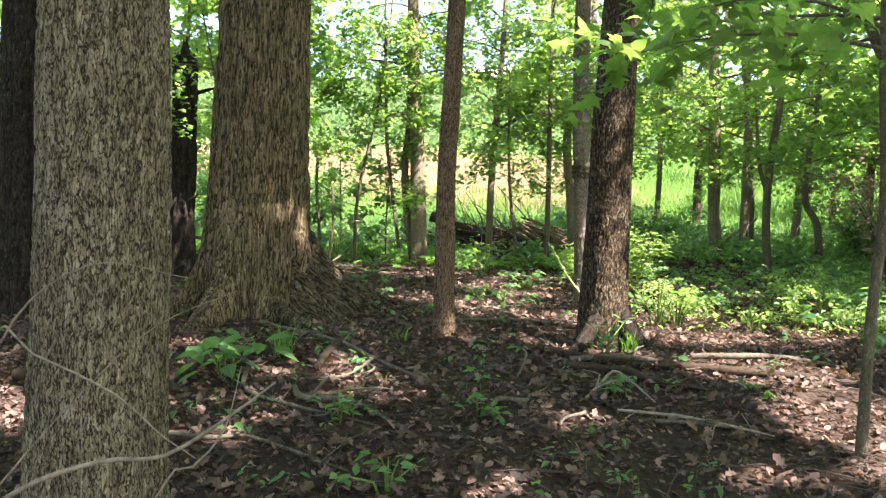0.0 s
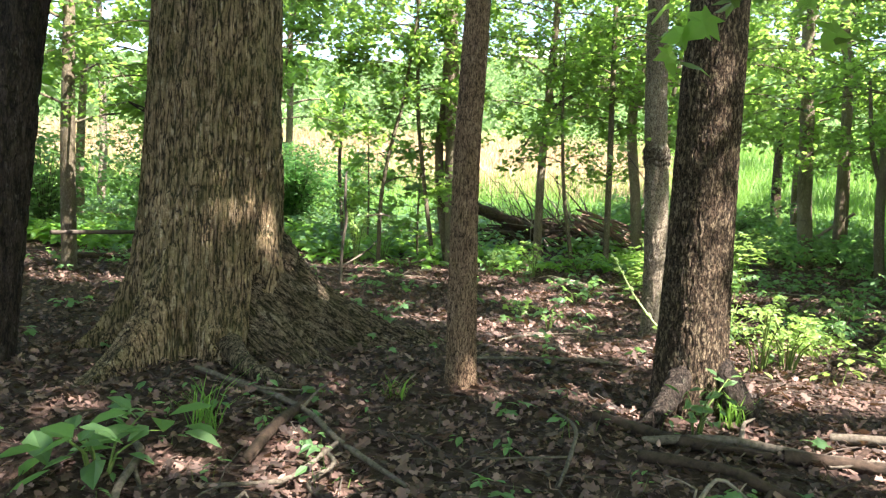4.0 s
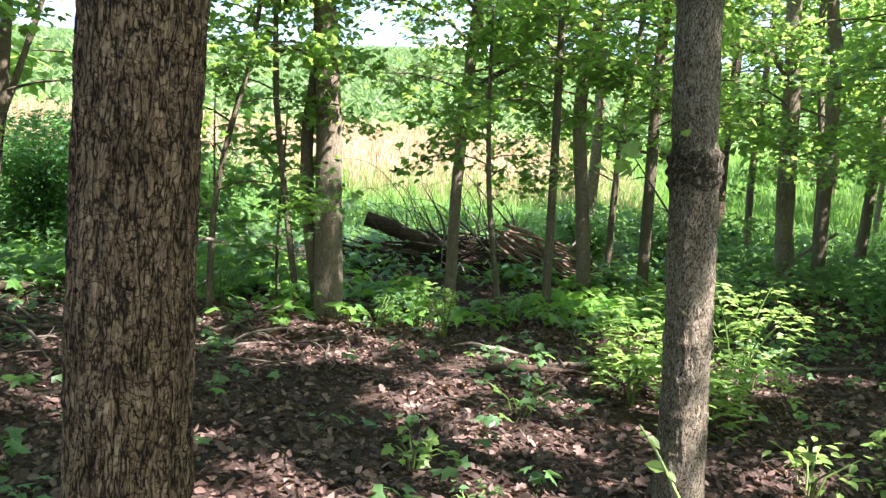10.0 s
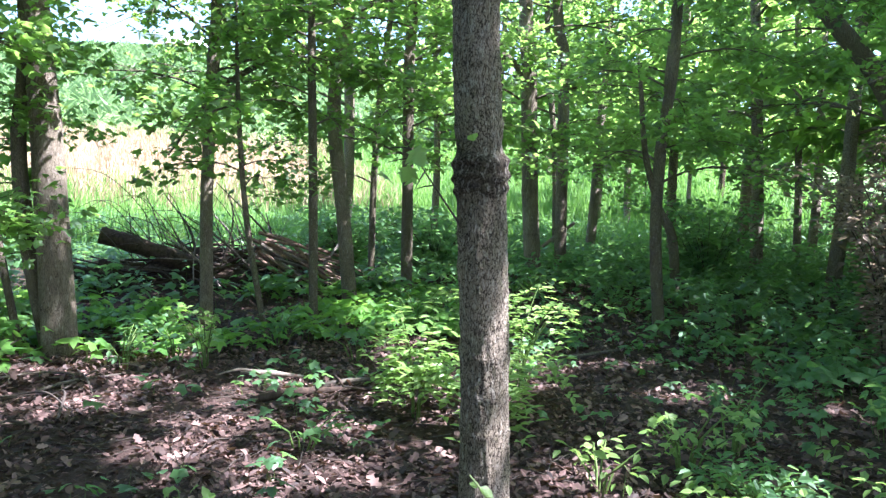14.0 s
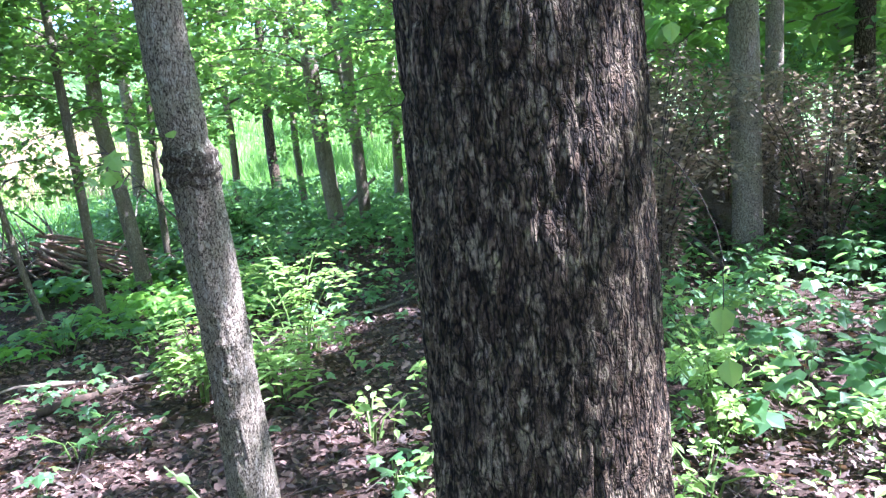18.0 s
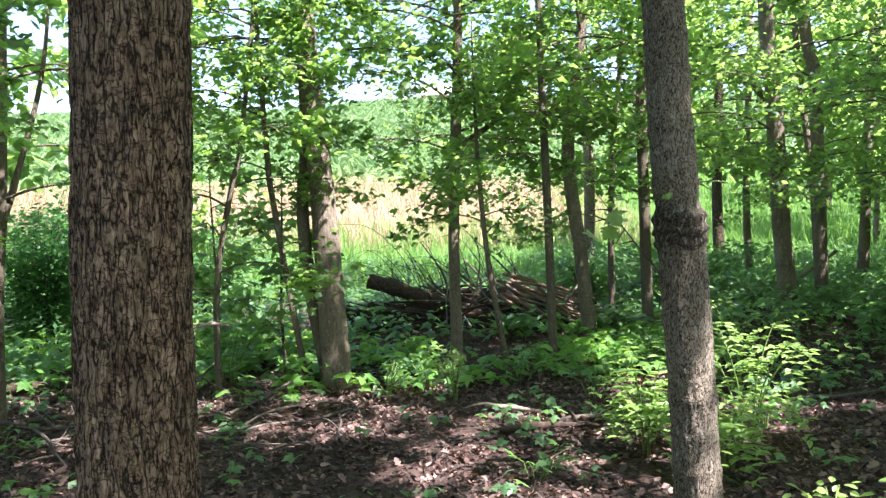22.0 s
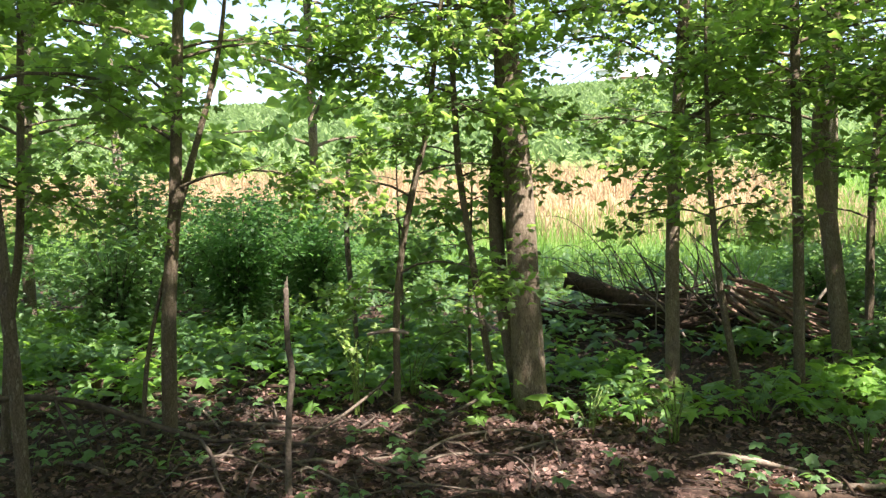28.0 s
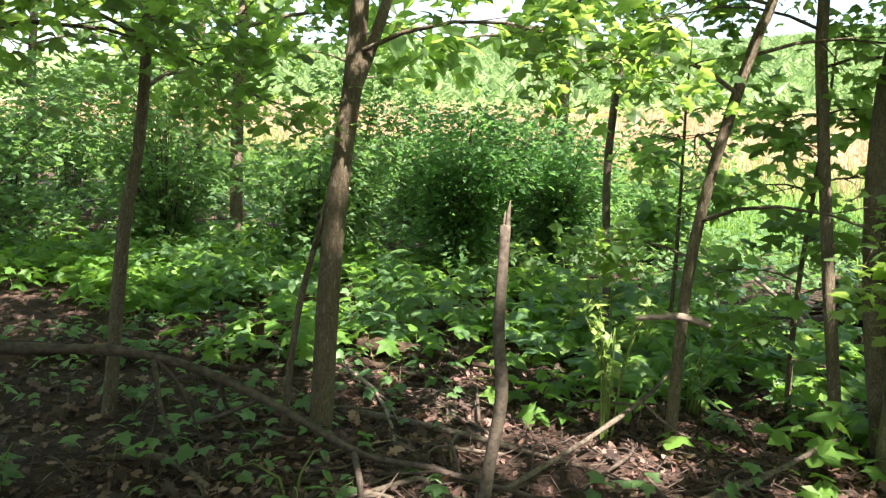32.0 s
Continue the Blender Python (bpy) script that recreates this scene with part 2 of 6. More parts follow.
def bark(name, crack_shade, mid, plate, lichen, pale=0.4, size=90, stretch=0.22, moss=0.0, rough=0.9, deep=0.01, width=0.07, carved=0.0, broken=0.22):
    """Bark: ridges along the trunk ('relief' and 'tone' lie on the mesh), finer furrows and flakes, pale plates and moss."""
    m, nt, bsdf, _ = nodes_of(name)
    rel = nt.nodes.new("ShaderNodeAttribute")
    rel.attribute_name = "relief"
    tone = nt.nodes.new("ShaderNodeAttribute")
    tone.attribute_name = "tone"
    v = coords(nt, (1, 1, stretch))
    wob = node(nt, "TexNoise", Scale=size * 0.22, Detail=2.0)
    nt.links.new(coords(nt, (1, 1, 0.6)), wob.inputs["Vector"])
    add = nt.nodes.new("ShaderNodeVectorMath")
    add.operation = "MULTIPLY_ADD"
    add.inputs[1].default_value = (0.014, 0.014, 0.004)
    nt.links.new(wob.outputs["Color"], add.inputs[0])
    nt.links.new(v, add.inputs[2])
    w = add.outputs[0]
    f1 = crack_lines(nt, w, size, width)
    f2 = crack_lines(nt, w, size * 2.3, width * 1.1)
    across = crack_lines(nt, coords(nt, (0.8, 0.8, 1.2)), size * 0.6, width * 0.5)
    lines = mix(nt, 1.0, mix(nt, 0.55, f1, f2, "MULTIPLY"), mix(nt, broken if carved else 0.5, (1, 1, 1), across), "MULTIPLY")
    patch = noise_tex(nt, coords(nt, (1, 1, max(stretch, 0.33))), size * 0.75, 3, 0.6)
    grain = noise_tex(nt, coords(nt, (1, 1, max(stretch, 0.4))), size * 2.2, 4, 0.7)
    if carved:
        ridge = mix(nt, 1.0, lines, mix(nt, carved, (1, 1, 1), rel.outputs["Fac"]), "MULTIPLY")
    else:
        ridge = mix(nt, 0.55, rel.outputs["Fac"], lines)
    # furrows darkened in base colour: bark tone plus the shade inside them
    base = ramp(nt, ridge, [(0.08, crack_shade), (0.45, mid), (0.95, plate)])
    base = mix(nt, 0.7, base, ramp(nt, grain, [(0.3, (0.5, 0.5, 0.5)), (0.72, (1.45, 1.45, 1.45))]), "MULTIPLY")
    base = mix(nt, 0.75, base, ramp(nt, tone.outputs["Fac"], [(0.0, (0.2, 0.17, 0.15)), (0.15, (0.6, 0.57, 0.54)), (0.8, (1.35, 1.35, 1.35))]), "MULTIPLY")
    flakes = ramp(nt, patch, [(0.62 - 0.16 * pale, (0, 0, 0)), (0.68 - 0.14 * pale, (1, 1, 1))])
    flakes = mix(nt, 1.0, mix(nt, 1.0, flakes, lines, "MULTIPLY"), ramp(nt, noise_tex(nt, coords(nt, (1, 1, 0.5)), 6, 3, 0.6), [(0.3, (0.3, 0.3, 0.3)), (0.6, (0.95, 0.95, 0.95))]), "MULTIPLY")
    base = mix(nt, flakes, base, mix(nt, 0.7, lichen, ramp(nt, grain, [(0.3, (0.55, 0.55, 0.55)), (0.72, (1.25, 1.25, 1.25))]), "MULTIPLY"))
    if moss:
        green = ramp(nt, noise_tex(nt, coords(nt), 3.2, 4, 0.6), [(0.4, (0, 0, 0)), (0.7, (moss, moss, moss))])
        base = mix(nt, green, base, (0.075, 0.085, 0.028))
    nt.links.new(base, bsdf.inputs["Base Color"])
    bsdf.inputs["Roughness"].default_value = rough
    bsdf.inputs["Specular IOR Level"].default_value = 0.2
    bump(nt, bsdf, mix(nt, 0.3, lines, grain), 0.9, deep)
    return m


def leaf_mat(name, dark, light, through_col, amount=0.45, rough=0.45, spec=0.4, between=()):
    """A thin leaf: reflected colour varied leaf by leaf, and light let through."""
    m, nt, bsdf, out = nodes_of(name)
    geo = nt.nodes.new("ShaderNodeNewGeometry")
    col = ramp(nt, geo.outputs["Random Per Island"], [(0.0, dark), *between, (1.0, light)])
    col = mix(nt, 0.5, col, ramp(nt, noise_tex(nt, coords(nt), 40, 3), [(0.3, (0.7, 0.72, 0.7)), (0.75, (1.25, 1.2, 1.2))]), "MULTIPLY")
    nt.links.new(col, bsdf.inputs["Base Color"])
    bsdf.inputs["Roughness"].default_value = rough
    bsdf.inputs["Specular IOR Level"].default_value = spec
    tr = nt.nodes.new("ShaderNodeBsdfTranslucent")
    tcol = mix(nt, geo.outputs["Random Per Island"], through_col, tuple(min(1, c * 1.35) for c in through_col))
    nt.links.new(tcol, tr.inputs["Color"])
    sh = nt.nodes.new("ShaderNodeMixShader")
    sh.inputs[0].default_value = amount
    nt.links.new(bsdf.outputs[0], sh.inputs[1])
    nt.links.new(tr.outputs[0], sh.inputs[2])
    nt.links.new(sh.outputs[0], out.inputs["Surface"])
    return m


def plain(name, dark, light, scale=20, rough=0.85, stretch=(1, 1, 1), depth=0.004):
    m, nt, bsdf, _ = nodes_of(name)
    g = noise_tex(nt, coords(nt, stretch), scale, 5, 0.65)
    nt.links.new(ramp(nt, g, [(0.28, dark), (0.75, light)]), bsdf.inputs["Base Color"])
    bsdf.inputs["Roughness"].default_value = rough
    bsdf.inputs["Specular IOR Level"].default_value = 0.25
    bump(nt, bsdf, g, 0.6, depth)
    return m


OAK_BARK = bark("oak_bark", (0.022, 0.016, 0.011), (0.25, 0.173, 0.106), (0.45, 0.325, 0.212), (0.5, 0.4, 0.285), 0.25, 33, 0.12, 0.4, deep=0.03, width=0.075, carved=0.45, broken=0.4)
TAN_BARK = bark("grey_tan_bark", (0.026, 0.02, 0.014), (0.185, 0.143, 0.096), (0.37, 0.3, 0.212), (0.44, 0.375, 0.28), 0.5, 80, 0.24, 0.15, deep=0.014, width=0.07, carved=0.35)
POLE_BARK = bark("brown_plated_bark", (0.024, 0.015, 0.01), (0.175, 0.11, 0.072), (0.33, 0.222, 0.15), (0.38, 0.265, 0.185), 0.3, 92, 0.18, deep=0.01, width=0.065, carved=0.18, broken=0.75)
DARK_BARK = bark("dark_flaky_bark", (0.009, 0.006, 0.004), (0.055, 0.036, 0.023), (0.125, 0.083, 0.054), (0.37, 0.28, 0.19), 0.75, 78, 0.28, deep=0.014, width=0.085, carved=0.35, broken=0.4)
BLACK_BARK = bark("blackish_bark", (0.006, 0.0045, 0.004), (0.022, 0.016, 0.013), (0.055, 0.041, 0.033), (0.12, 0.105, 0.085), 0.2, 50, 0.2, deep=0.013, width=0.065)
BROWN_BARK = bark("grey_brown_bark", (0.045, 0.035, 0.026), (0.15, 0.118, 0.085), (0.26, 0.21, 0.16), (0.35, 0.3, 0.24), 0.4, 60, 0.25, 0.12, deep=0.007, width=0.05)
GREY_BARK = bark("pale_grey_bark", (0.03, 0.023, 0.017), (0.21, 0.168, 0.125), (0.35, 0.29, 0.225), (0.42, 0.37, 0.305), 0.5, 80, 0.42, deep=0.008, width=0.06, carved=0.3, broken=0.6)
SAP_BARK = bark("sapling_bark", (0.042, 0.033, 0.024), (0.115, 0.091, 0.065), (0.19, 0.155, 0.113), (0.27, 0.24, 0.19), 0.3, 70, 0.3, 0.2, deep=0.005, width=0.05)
DEAD_BARK = plain("weathered_dead_wood", (0.035, 0.027, 0.021), (0.17, 0.14, 0.11), 45, 0.9, (1, 1, 1))
ROT_WOOD = plain("rotten_brown_wood", (0.013, 0.009, 0.007), (0.08, 0.052, 0.037), 26, 0.95, depth=0.012)
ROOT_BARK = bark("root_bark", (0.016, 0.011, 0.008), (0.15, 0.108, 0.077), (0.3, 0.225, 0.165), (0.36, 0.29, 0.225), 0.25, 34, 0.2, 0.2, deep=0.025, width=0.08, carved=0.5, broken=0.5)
GREY_WOOD = plain("bleached_grey_wood", (0.1, 0.085, 0.07), (0.3, 0.26, 0.22), 35, 0.9)
SPLIT_WOOD = plain("red_brown_split_wood", (0.07, 0.04, 0.03), (0.3, 0.19, 0.145), 45, 0.85)
PALE_WOOD = plain("bare_pale_wood", (0.1, 0.078, 0.06), (0.34, 0.27, 0.22), 40, 0.85)
TWIG = plain("twig_bark", (0.028, 0.021, 0.017), (0.115, 0.09, 0.074), 30, 0.9)
PALE_STEM = plain("pale_green_cane", (0.2, 0.26, 0.1), (0.4, 0.46, 0.2), 30, 0.6)
GREEN_STEM = plain("green_stem", (0.06, 0.1, 0.02), (0.16, 0.22, 0.06), 30, 0.6)
MAPLE_LEAF = leaf_mat("maple_leaf", (0.035, 0.08, 0.03), (0.08, 0.145, 0.05), (0.32, 0.5, 0.1), 0.55)
SEEDLING_LEAF = leaf_mat("maple_seedling_leaf", (0.06, 0.15, 0.03), (0.14, 0.27, 0.055), (0.28, 0.5, 0.07), 0.45, 0.5, 0.3)
CANOPY_LEAF = leaf_mat("canopy_leaf", (0.03, 0.085, 0.028), (0.06, 0.14, 0.045), (0.24, 0.44, 0.11), 0.55)
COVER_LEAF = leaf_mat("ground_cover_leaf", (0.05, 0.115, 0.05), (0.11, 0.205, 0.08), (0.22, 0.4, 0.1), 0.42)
# a light green leaf, its colour lightened further to look struck by sun
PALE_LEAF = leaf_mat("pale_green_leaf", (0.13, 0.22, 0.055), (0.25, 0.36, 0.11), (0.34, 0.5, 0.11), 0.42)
DARK_LEAF = leaf_mat("dark_shrub_leaf", (0.04, 0.11, 0.042), (0.085, 0.185, 0.065), (0.17, 0.37, 0.09), 0.48)
DEAD_LEAF = leaf_mat("withered_brown_leaf", (0.12, 0.09, 0.065), (0.34, 0.27, 0.2), (0.32, 0.24, 0.16), 0.35, 0.8, 0.2)
LITTER_LEAF = leaf_mat("fallen_dry_leaf", (0.02, 0.013, 0.011), (0.3, 0.19, 0.162), (0.16, 0.09, 0.04), 0.15, 0.65, 0.35, [(0.4, (0.068, 0.04, 0.033)), (0.82, (0.17, 0.101, 0.085))])
DRY_GRASS = leaf_mat("dry_tan_grass", (0.32, 0.245, 0.15), (0.42, 0.325, 0.2), (0.36, 0.275, 0.16), 0.4, 0.7, 0.2)
GREEN_GRASS = leaf_mat("green_grass", (0.07, 0.16, 0.03), (0.15, 0.27, 0.05), (0.22, 0.4, 0.07), 0.4, 0.6, 0.3)
CROP_LEAF = leaf_mat("crop_leaf", (0.1, 0.17, 0.06), (0.17, 0.25, 0.1), (0.22, 0.34, 0.12), 0.4, 0.5, 0.3)

# ---- ground ----
def smoothstep(a, b, x):
    t = np.clip((x - a) / (b - a), 0, 1)
    return t * t * (3 - 2 * t)


def height(x, y):
    """The ground: a slight rise under the trees, then a field that climbs to a crest."""
    x, y = np.asarray(x, float), np.asarray(y, float)
    z = 0.06 + 0.25 * smoothstep(1.0, 6.2, y) + 0.06 * smoothstep(12, 17, y)
    z = z + 0.1 * np.exp(-((x + 1.7) ** 2 + (y - 6.6) ** 2) / 1.4)
    z = z + 0.4 * smoothstep(20, 28, y)
    hill = np.maximum(y - 27, 0)
    z = z + np.where(hill < 95, 0.186 * hill, 0.186 * 95 + 3 * (1 - np.exp(-(hill - 95) / 30))) * (1 + 0.09 * smoothstep(-22, 2, x))
    z = z - 0.35 * smoothstep(0, -25, y)
    near = 1 - smoothstep(14, 22, np.hypot(x, y - 8))
    p = np.stack([x.ravel(), y.ravel(), np.zeros(x.size)], 1)
    z = z + near * ((fbm(p * 0.9, 3, 3) - 0.5) * 0.1 + (fbm(p * 5.0, 2, 5) - 0.5) * 0.035).reshape(x.shape)
    return z


def gz(x, y):
    return float(height(np.array([x]), np.array([y]))[0])


def graded(lo, hi, step, far, grow=1.18):
    a = list(np.arange(lo, hi + step / 2, step))
    for sign, end in ((-1, 0), (1, -1)):
        s, x = step, a[end]
        out = []
        while abs(x) < far:
            s *= grow
            x += sign * s
            out.append(x)
        a = out[::-1] + a if sign < 0 else a + out
    return np.array(a)


def ground_mat():
    m, nt, bsdf, _ = nodes_of("woodland_soil_and_field")
    v = coords(nt)
    sep = nt.nodes.new("ShaderNodeSeparateXYZ")
    nt.links.new(v, sep.inputs[0])
    g1, g2 = noise_tex(nt, v, 1.3, 5), noise_tex(nt, v, 26, 6, 0.75)
    soil = ramp(nt, g2, [(0.25, (0.014, 0.009, 0.0075)), (0.5, (0.05, 0.032, 0.026)), (0.75, (0.125, 0.083, 0.07))])
    soil = mix(nt, 0.6, soil, ramp(nt, g1, [(0.3, (0.6, 0.6, 0.6)), (0.7, (1.3, 1.25, 1.2))]), "MULTIPLY")
    field = ramp(nt, noise_tex(nt, v, 7, 5, 0.7), [(0.3, (0.32, 0.245, 0.15)), (0.7, (0.4, 0.31, 0.19))])
    crop = ramp(nt, noise_tex(nt, v, 2.2, 6, 0.75), [(0.3, (0.1, 0.16, 0.055)), (0.7, (0.18, 0.26, 0.09))])

    def edge(lo, hi):
        e = nt.nodes.new("ShaderNodeMapRange")
        e.inputs["From Min"].default_value, e.inputs["From Max"].default_value = lo, hi
        wob = nt.nodes.new("ShaderNodeMath")
        wob.operation = "MULTIPLY_ADD"
        wob.inputs[1].default_value = 2.5
        nt.links.new(g1, wob.inputs[0])
        nt.links.new(sep.outputs["Y"], wob.inputs[2])
        nt.links.new(wob.outputs[0], e.inputs["Value"])
        return e.outputs["Result"]

    col = mix(nt, edge(22, 26), soil, (0.1, 0.17, 0.045))
    col = mix(nt, edge(29, 33), col, field)
    side = nt.nodes.new("ShaderNodeMapRange")
    side.inputs["From Min"].default_value, side.inputs["From Max"].default_value = 4.5, 9.0
    nt.links.new(sep.outputs["X"], side.inputs["Value"])
    col = mix(nt, side.outputs["Result"], col, mix(nt, edge(22, 26), soil, (0.11, 0.17, 0.06)))
    col = mix(nt, edge(40.5, 41.5), col, crop)
    nt.links.new(col, bsdf.inputs["Base Color"])
    bsdf.inputs["Roughness"].default_value = 0.95
    bsdf.inputs["Specular IOR Level"].default_value = 0.15
    bump(nt, bsdf, g2, 0.7, 0.03)
    return m


GROUND = ground_mat()
gx, gy = graded(-7, 8, 0.11, 1500), graded(0, 15, 0.11, 1500)
X, Y = np.meshgrid(gx, gy, indexing="ij")
V = np.stack([X, Y, height(X, Y)], -1).reshape(-1, 3)
I, J = np.meshgrid(np.arange(len(gx) - 1), np.arange(len(gy) - 1), indexing="ij")
W = len(gy)
Fq = np.stack([I * W + J, (I + 1) * W + J, (I + 1) * W + J + 1, I * W + J + 1], -1).reshape(-1, 4)
tagged(part("ground", mesh_of("ground", V, Fq), GROUND), "brown leaf-strewn woodland soil running out to a climbing field", "ground", kind="structure")


# ---- trees ----
def crisp(gap, lo, hi):
    t = np.clip((gap - lo) / (hi - lo), 0, 1)
    return t * t * (3 - 2 * t)


def furrows(w, fx, fz, k):
    """Bark ridges 0 to 1: furrows that run up the trunk and meet, broken across."""
    n1 = np.abs(2 * vnoise(w * (fx, fx, fz), k) - 1)
    n2 = np.abs(2 * vnoise(w * (fx * 1.9, fx * 1.9, fz * 1.7), k + 1) - 1)
    n3 = np.abs(2 * vnoise(w * (fx * 1.2, fx * 1.2, fz * 3.5), k + 2) - 1)
    return np.clip(crisp(n1, 0.0, 0.4) * (0.6 + 0.4 * crisp(n2, 0.0, 0.4)) * (0.75 + 0.25 * crisp(n3, 0.0, 0.3)), 0, 1)


def relief_oak(v, out, r):
    w = v + 0.035 * np.stack([fbm(v * (8, 8, 4), 2, 1), fbm(v * (8, 8, 4), 2, 2), 3 * fbm(v * 4, 2, 3)], 1)
    rel = furrows(w, 30, 4.2, 11)
    tone = vnoise(w * (20, 20, 6), 5) * 0.5 + 0.25 * fbm(v * (3, 3, 1), 2, 9)
    return (rel - 0.5) * 0.024 + (fbm(v * (3, 3, 1.2), 2, 7) - 0.5) * 0.06, {"relief": rel, "tone": tone}


def relief_plates(fx, fz, depth, lump=0.02, k=31, pale=0.75):
    def f(v, out, r):
        w = v + 0.014 * np.stack([fbm(v * (22, 22, 14), 2, k), fbm(v * (22, 22, 14), 2, k + 1), 4 * fbm(v * 12, 2, k + 2)], 1)
        rel = furrows(w, fx, fz, k)
        big = fbm(v * (5, 5, 2.2), 2, k + 7)
        rel = np.clip(rel * (0.75 + 0.5 * big), 0, 1)
        tone = np.clip(pale * (0.15 + 1.1 * vnoise(w * (fx * 0.8, fx * 0.8, fz * 1.1), k + 4)) + 0.4 * (big - 0.5), 0, 1)
        return (rel - 0.4) * depth + (fbm(v * (4, 4, 1.5), 2, k + 3) - 0.5) * lump * 2, {"relief": rel, "tone": tone}
    return f


def relief_smooth(rings=(), depth=0.004, k=51):
    def f(v, out, r):
        fine = fbm(v * (70, 70, 12), 3, k)
        rel = np.clip(0.25 + fine * 0.9, 0, 1)
        push = (fine - 0.5) * depth + (fbm(v * (6, 6, 3), 2, k + 2) - 0.5) * 0.12 * r
        wave = 0.012 * np.sin(v[:, 0] * 31 + v[:, 1] * 23)
        scar = np.zeros(len(v))
        for zr, amp, wid in rings:
            ring = np.exp(-((v[:, 2] - zr + wave) / wid) ** 2)
            push = push + amp * ring
            if amp > 0.007:
                scar = scar + ring * (0.35 + 0.5 * fine)
            rel = np.clip(rel - ring * 0.5 - (ring * 0.9 * (fine + 0.2) if amp > 0.015 else 0), 0, 1)
        return push, {"relief": rel, "tone": np.clip(fbm(v * (5, 5, 2), 2, k + 4) - scar, 0, 1)}
    return f


RELIEF_SAP = relief_smooth((), 0.0, 57)


def grown(name, pts, material, label, relief=RELIEF_SAP, seg=12, step=0.08, tall=None, category="tree", group="", cap=True, low=0.12, flare=0.0, split=0):
    """A tree's Empty at its foot with its trunk along pts, led on upwards to 'tall' metres. Returns the tree and its line in the world."""
    pts = [list(p) for p in pts]
    x0, y0 = pts[0][0], pts[0][1]
    foot = gz(x0, y0)
    pts[0][2] = foot - low
    if flare:
        d = np.array(pts[1]) - np.array(pts[0])
        pts.insert(1, list(np.array(pts[0]) + d * 0.3))
        pts[1][3] = pts[2][3] * 1.08
        pts[0][3] = pts[2][3] * (1 + flare)
    if tall and tall > pts[-1][2]:
        a, b = np.array(pts[-2]), np.array(pts[-1])
        d = (b - a)[:3] / max(b[2] - a[2], 0.2)
        rise = tall - b[2]
        d[:2] *= 0.5
        pts.append([b[0] + d[0] * rise * 0.5, b[1] + d[1] * rise * 0.5, b[2] + rise * 0.5, b[3] * 0.7])
        pts.append([b[0] + d[0] * rise * 0.7, b[1] + d[1] * rise * 0.7, tall, b[3] * 0.25])
    tree = thing(name, (x0, y0, foot), label, category, group)
    local = np.array(pts) - (x0, y0, foot, 0)
    low_pts, top_pts = local, None
    if split:
        fine = spline(local, 0.1)
        j = int(np.argmax(fine[:, 2] + foot > split))
        low_pts, top_pts = fine[:j + 1:3], fine[j - j % 3::3]
        low_pts = np.vstack([low_pts, fine[j:j + 1]])
    v, f, at = tube(low_pts, seg, step, relief=relief, cap=cap)
    part("trunk", quads_to_mesh("trunk", v, f, at), material, tree)
    if top_pts is not None:
        v, f, at = tube(top_pts, max(20, seg // 6), 0.1, relief=relief)
        part("upper_trunk", quads_to_mesh("upper_trunk", v, f, at), material, tree)
    return tree, np.array(pts)


def along(line, z):
    return np.array([np.interp(z, line[:, 2], line[:, c]) for c in range(4)])


def limb(tree, pts, material, name="branch", seg=8, step=0.08, rough=0.15):
    loc = np.array(tree.location)
    p = np.array(pts, float)
    p[:, :3] -= loc
    v, f, _ = tube(p, seg, step, rough)
    return part(name, quads_to_mesh(name, v, f, {"relief": 0.35 + 0.4 * vnoise(v * 60), "tone": vnoise(v * 8)}), material, tree)


# chosen sun patches on the ground, kept free of leaves above: centre and radius
SUN_BY_THE_OAK = [
    (0.15, 8.5, 0.55), (0.7, 10.6, 0.3), (-1.1, 9.6, 0.22), (0.95, 9.6, 0.35), (2.9, 8.3, 0.28), (3.75, 7.2, 0.6), (2.75, 8.45, 0.35), (4.6, 11.5, 0.3), (0.9, 4.33, 0.2), (1.26, 6.44, 0.1), (0.85, 6.61, 0.06), (0.8, 4.3, 0.22), (0.4, 3.4, 0.25), (1.75, 3.6, 0.3),
    (-1.05, 5.0, 0.18), (-1.95, 5.5, 0.22), (2.5, 7.9, 0.3), (1.1, 11.5, 0.35), (3.4, 7.6, 0.36), (4.2, 7.9, 0.4), (-0.8, 11.33, 0.2), (-0.65, 10.8, 0.18), (-1.6, 12.1, 0.3),
    (0.27, 14.7, 0.35),
]
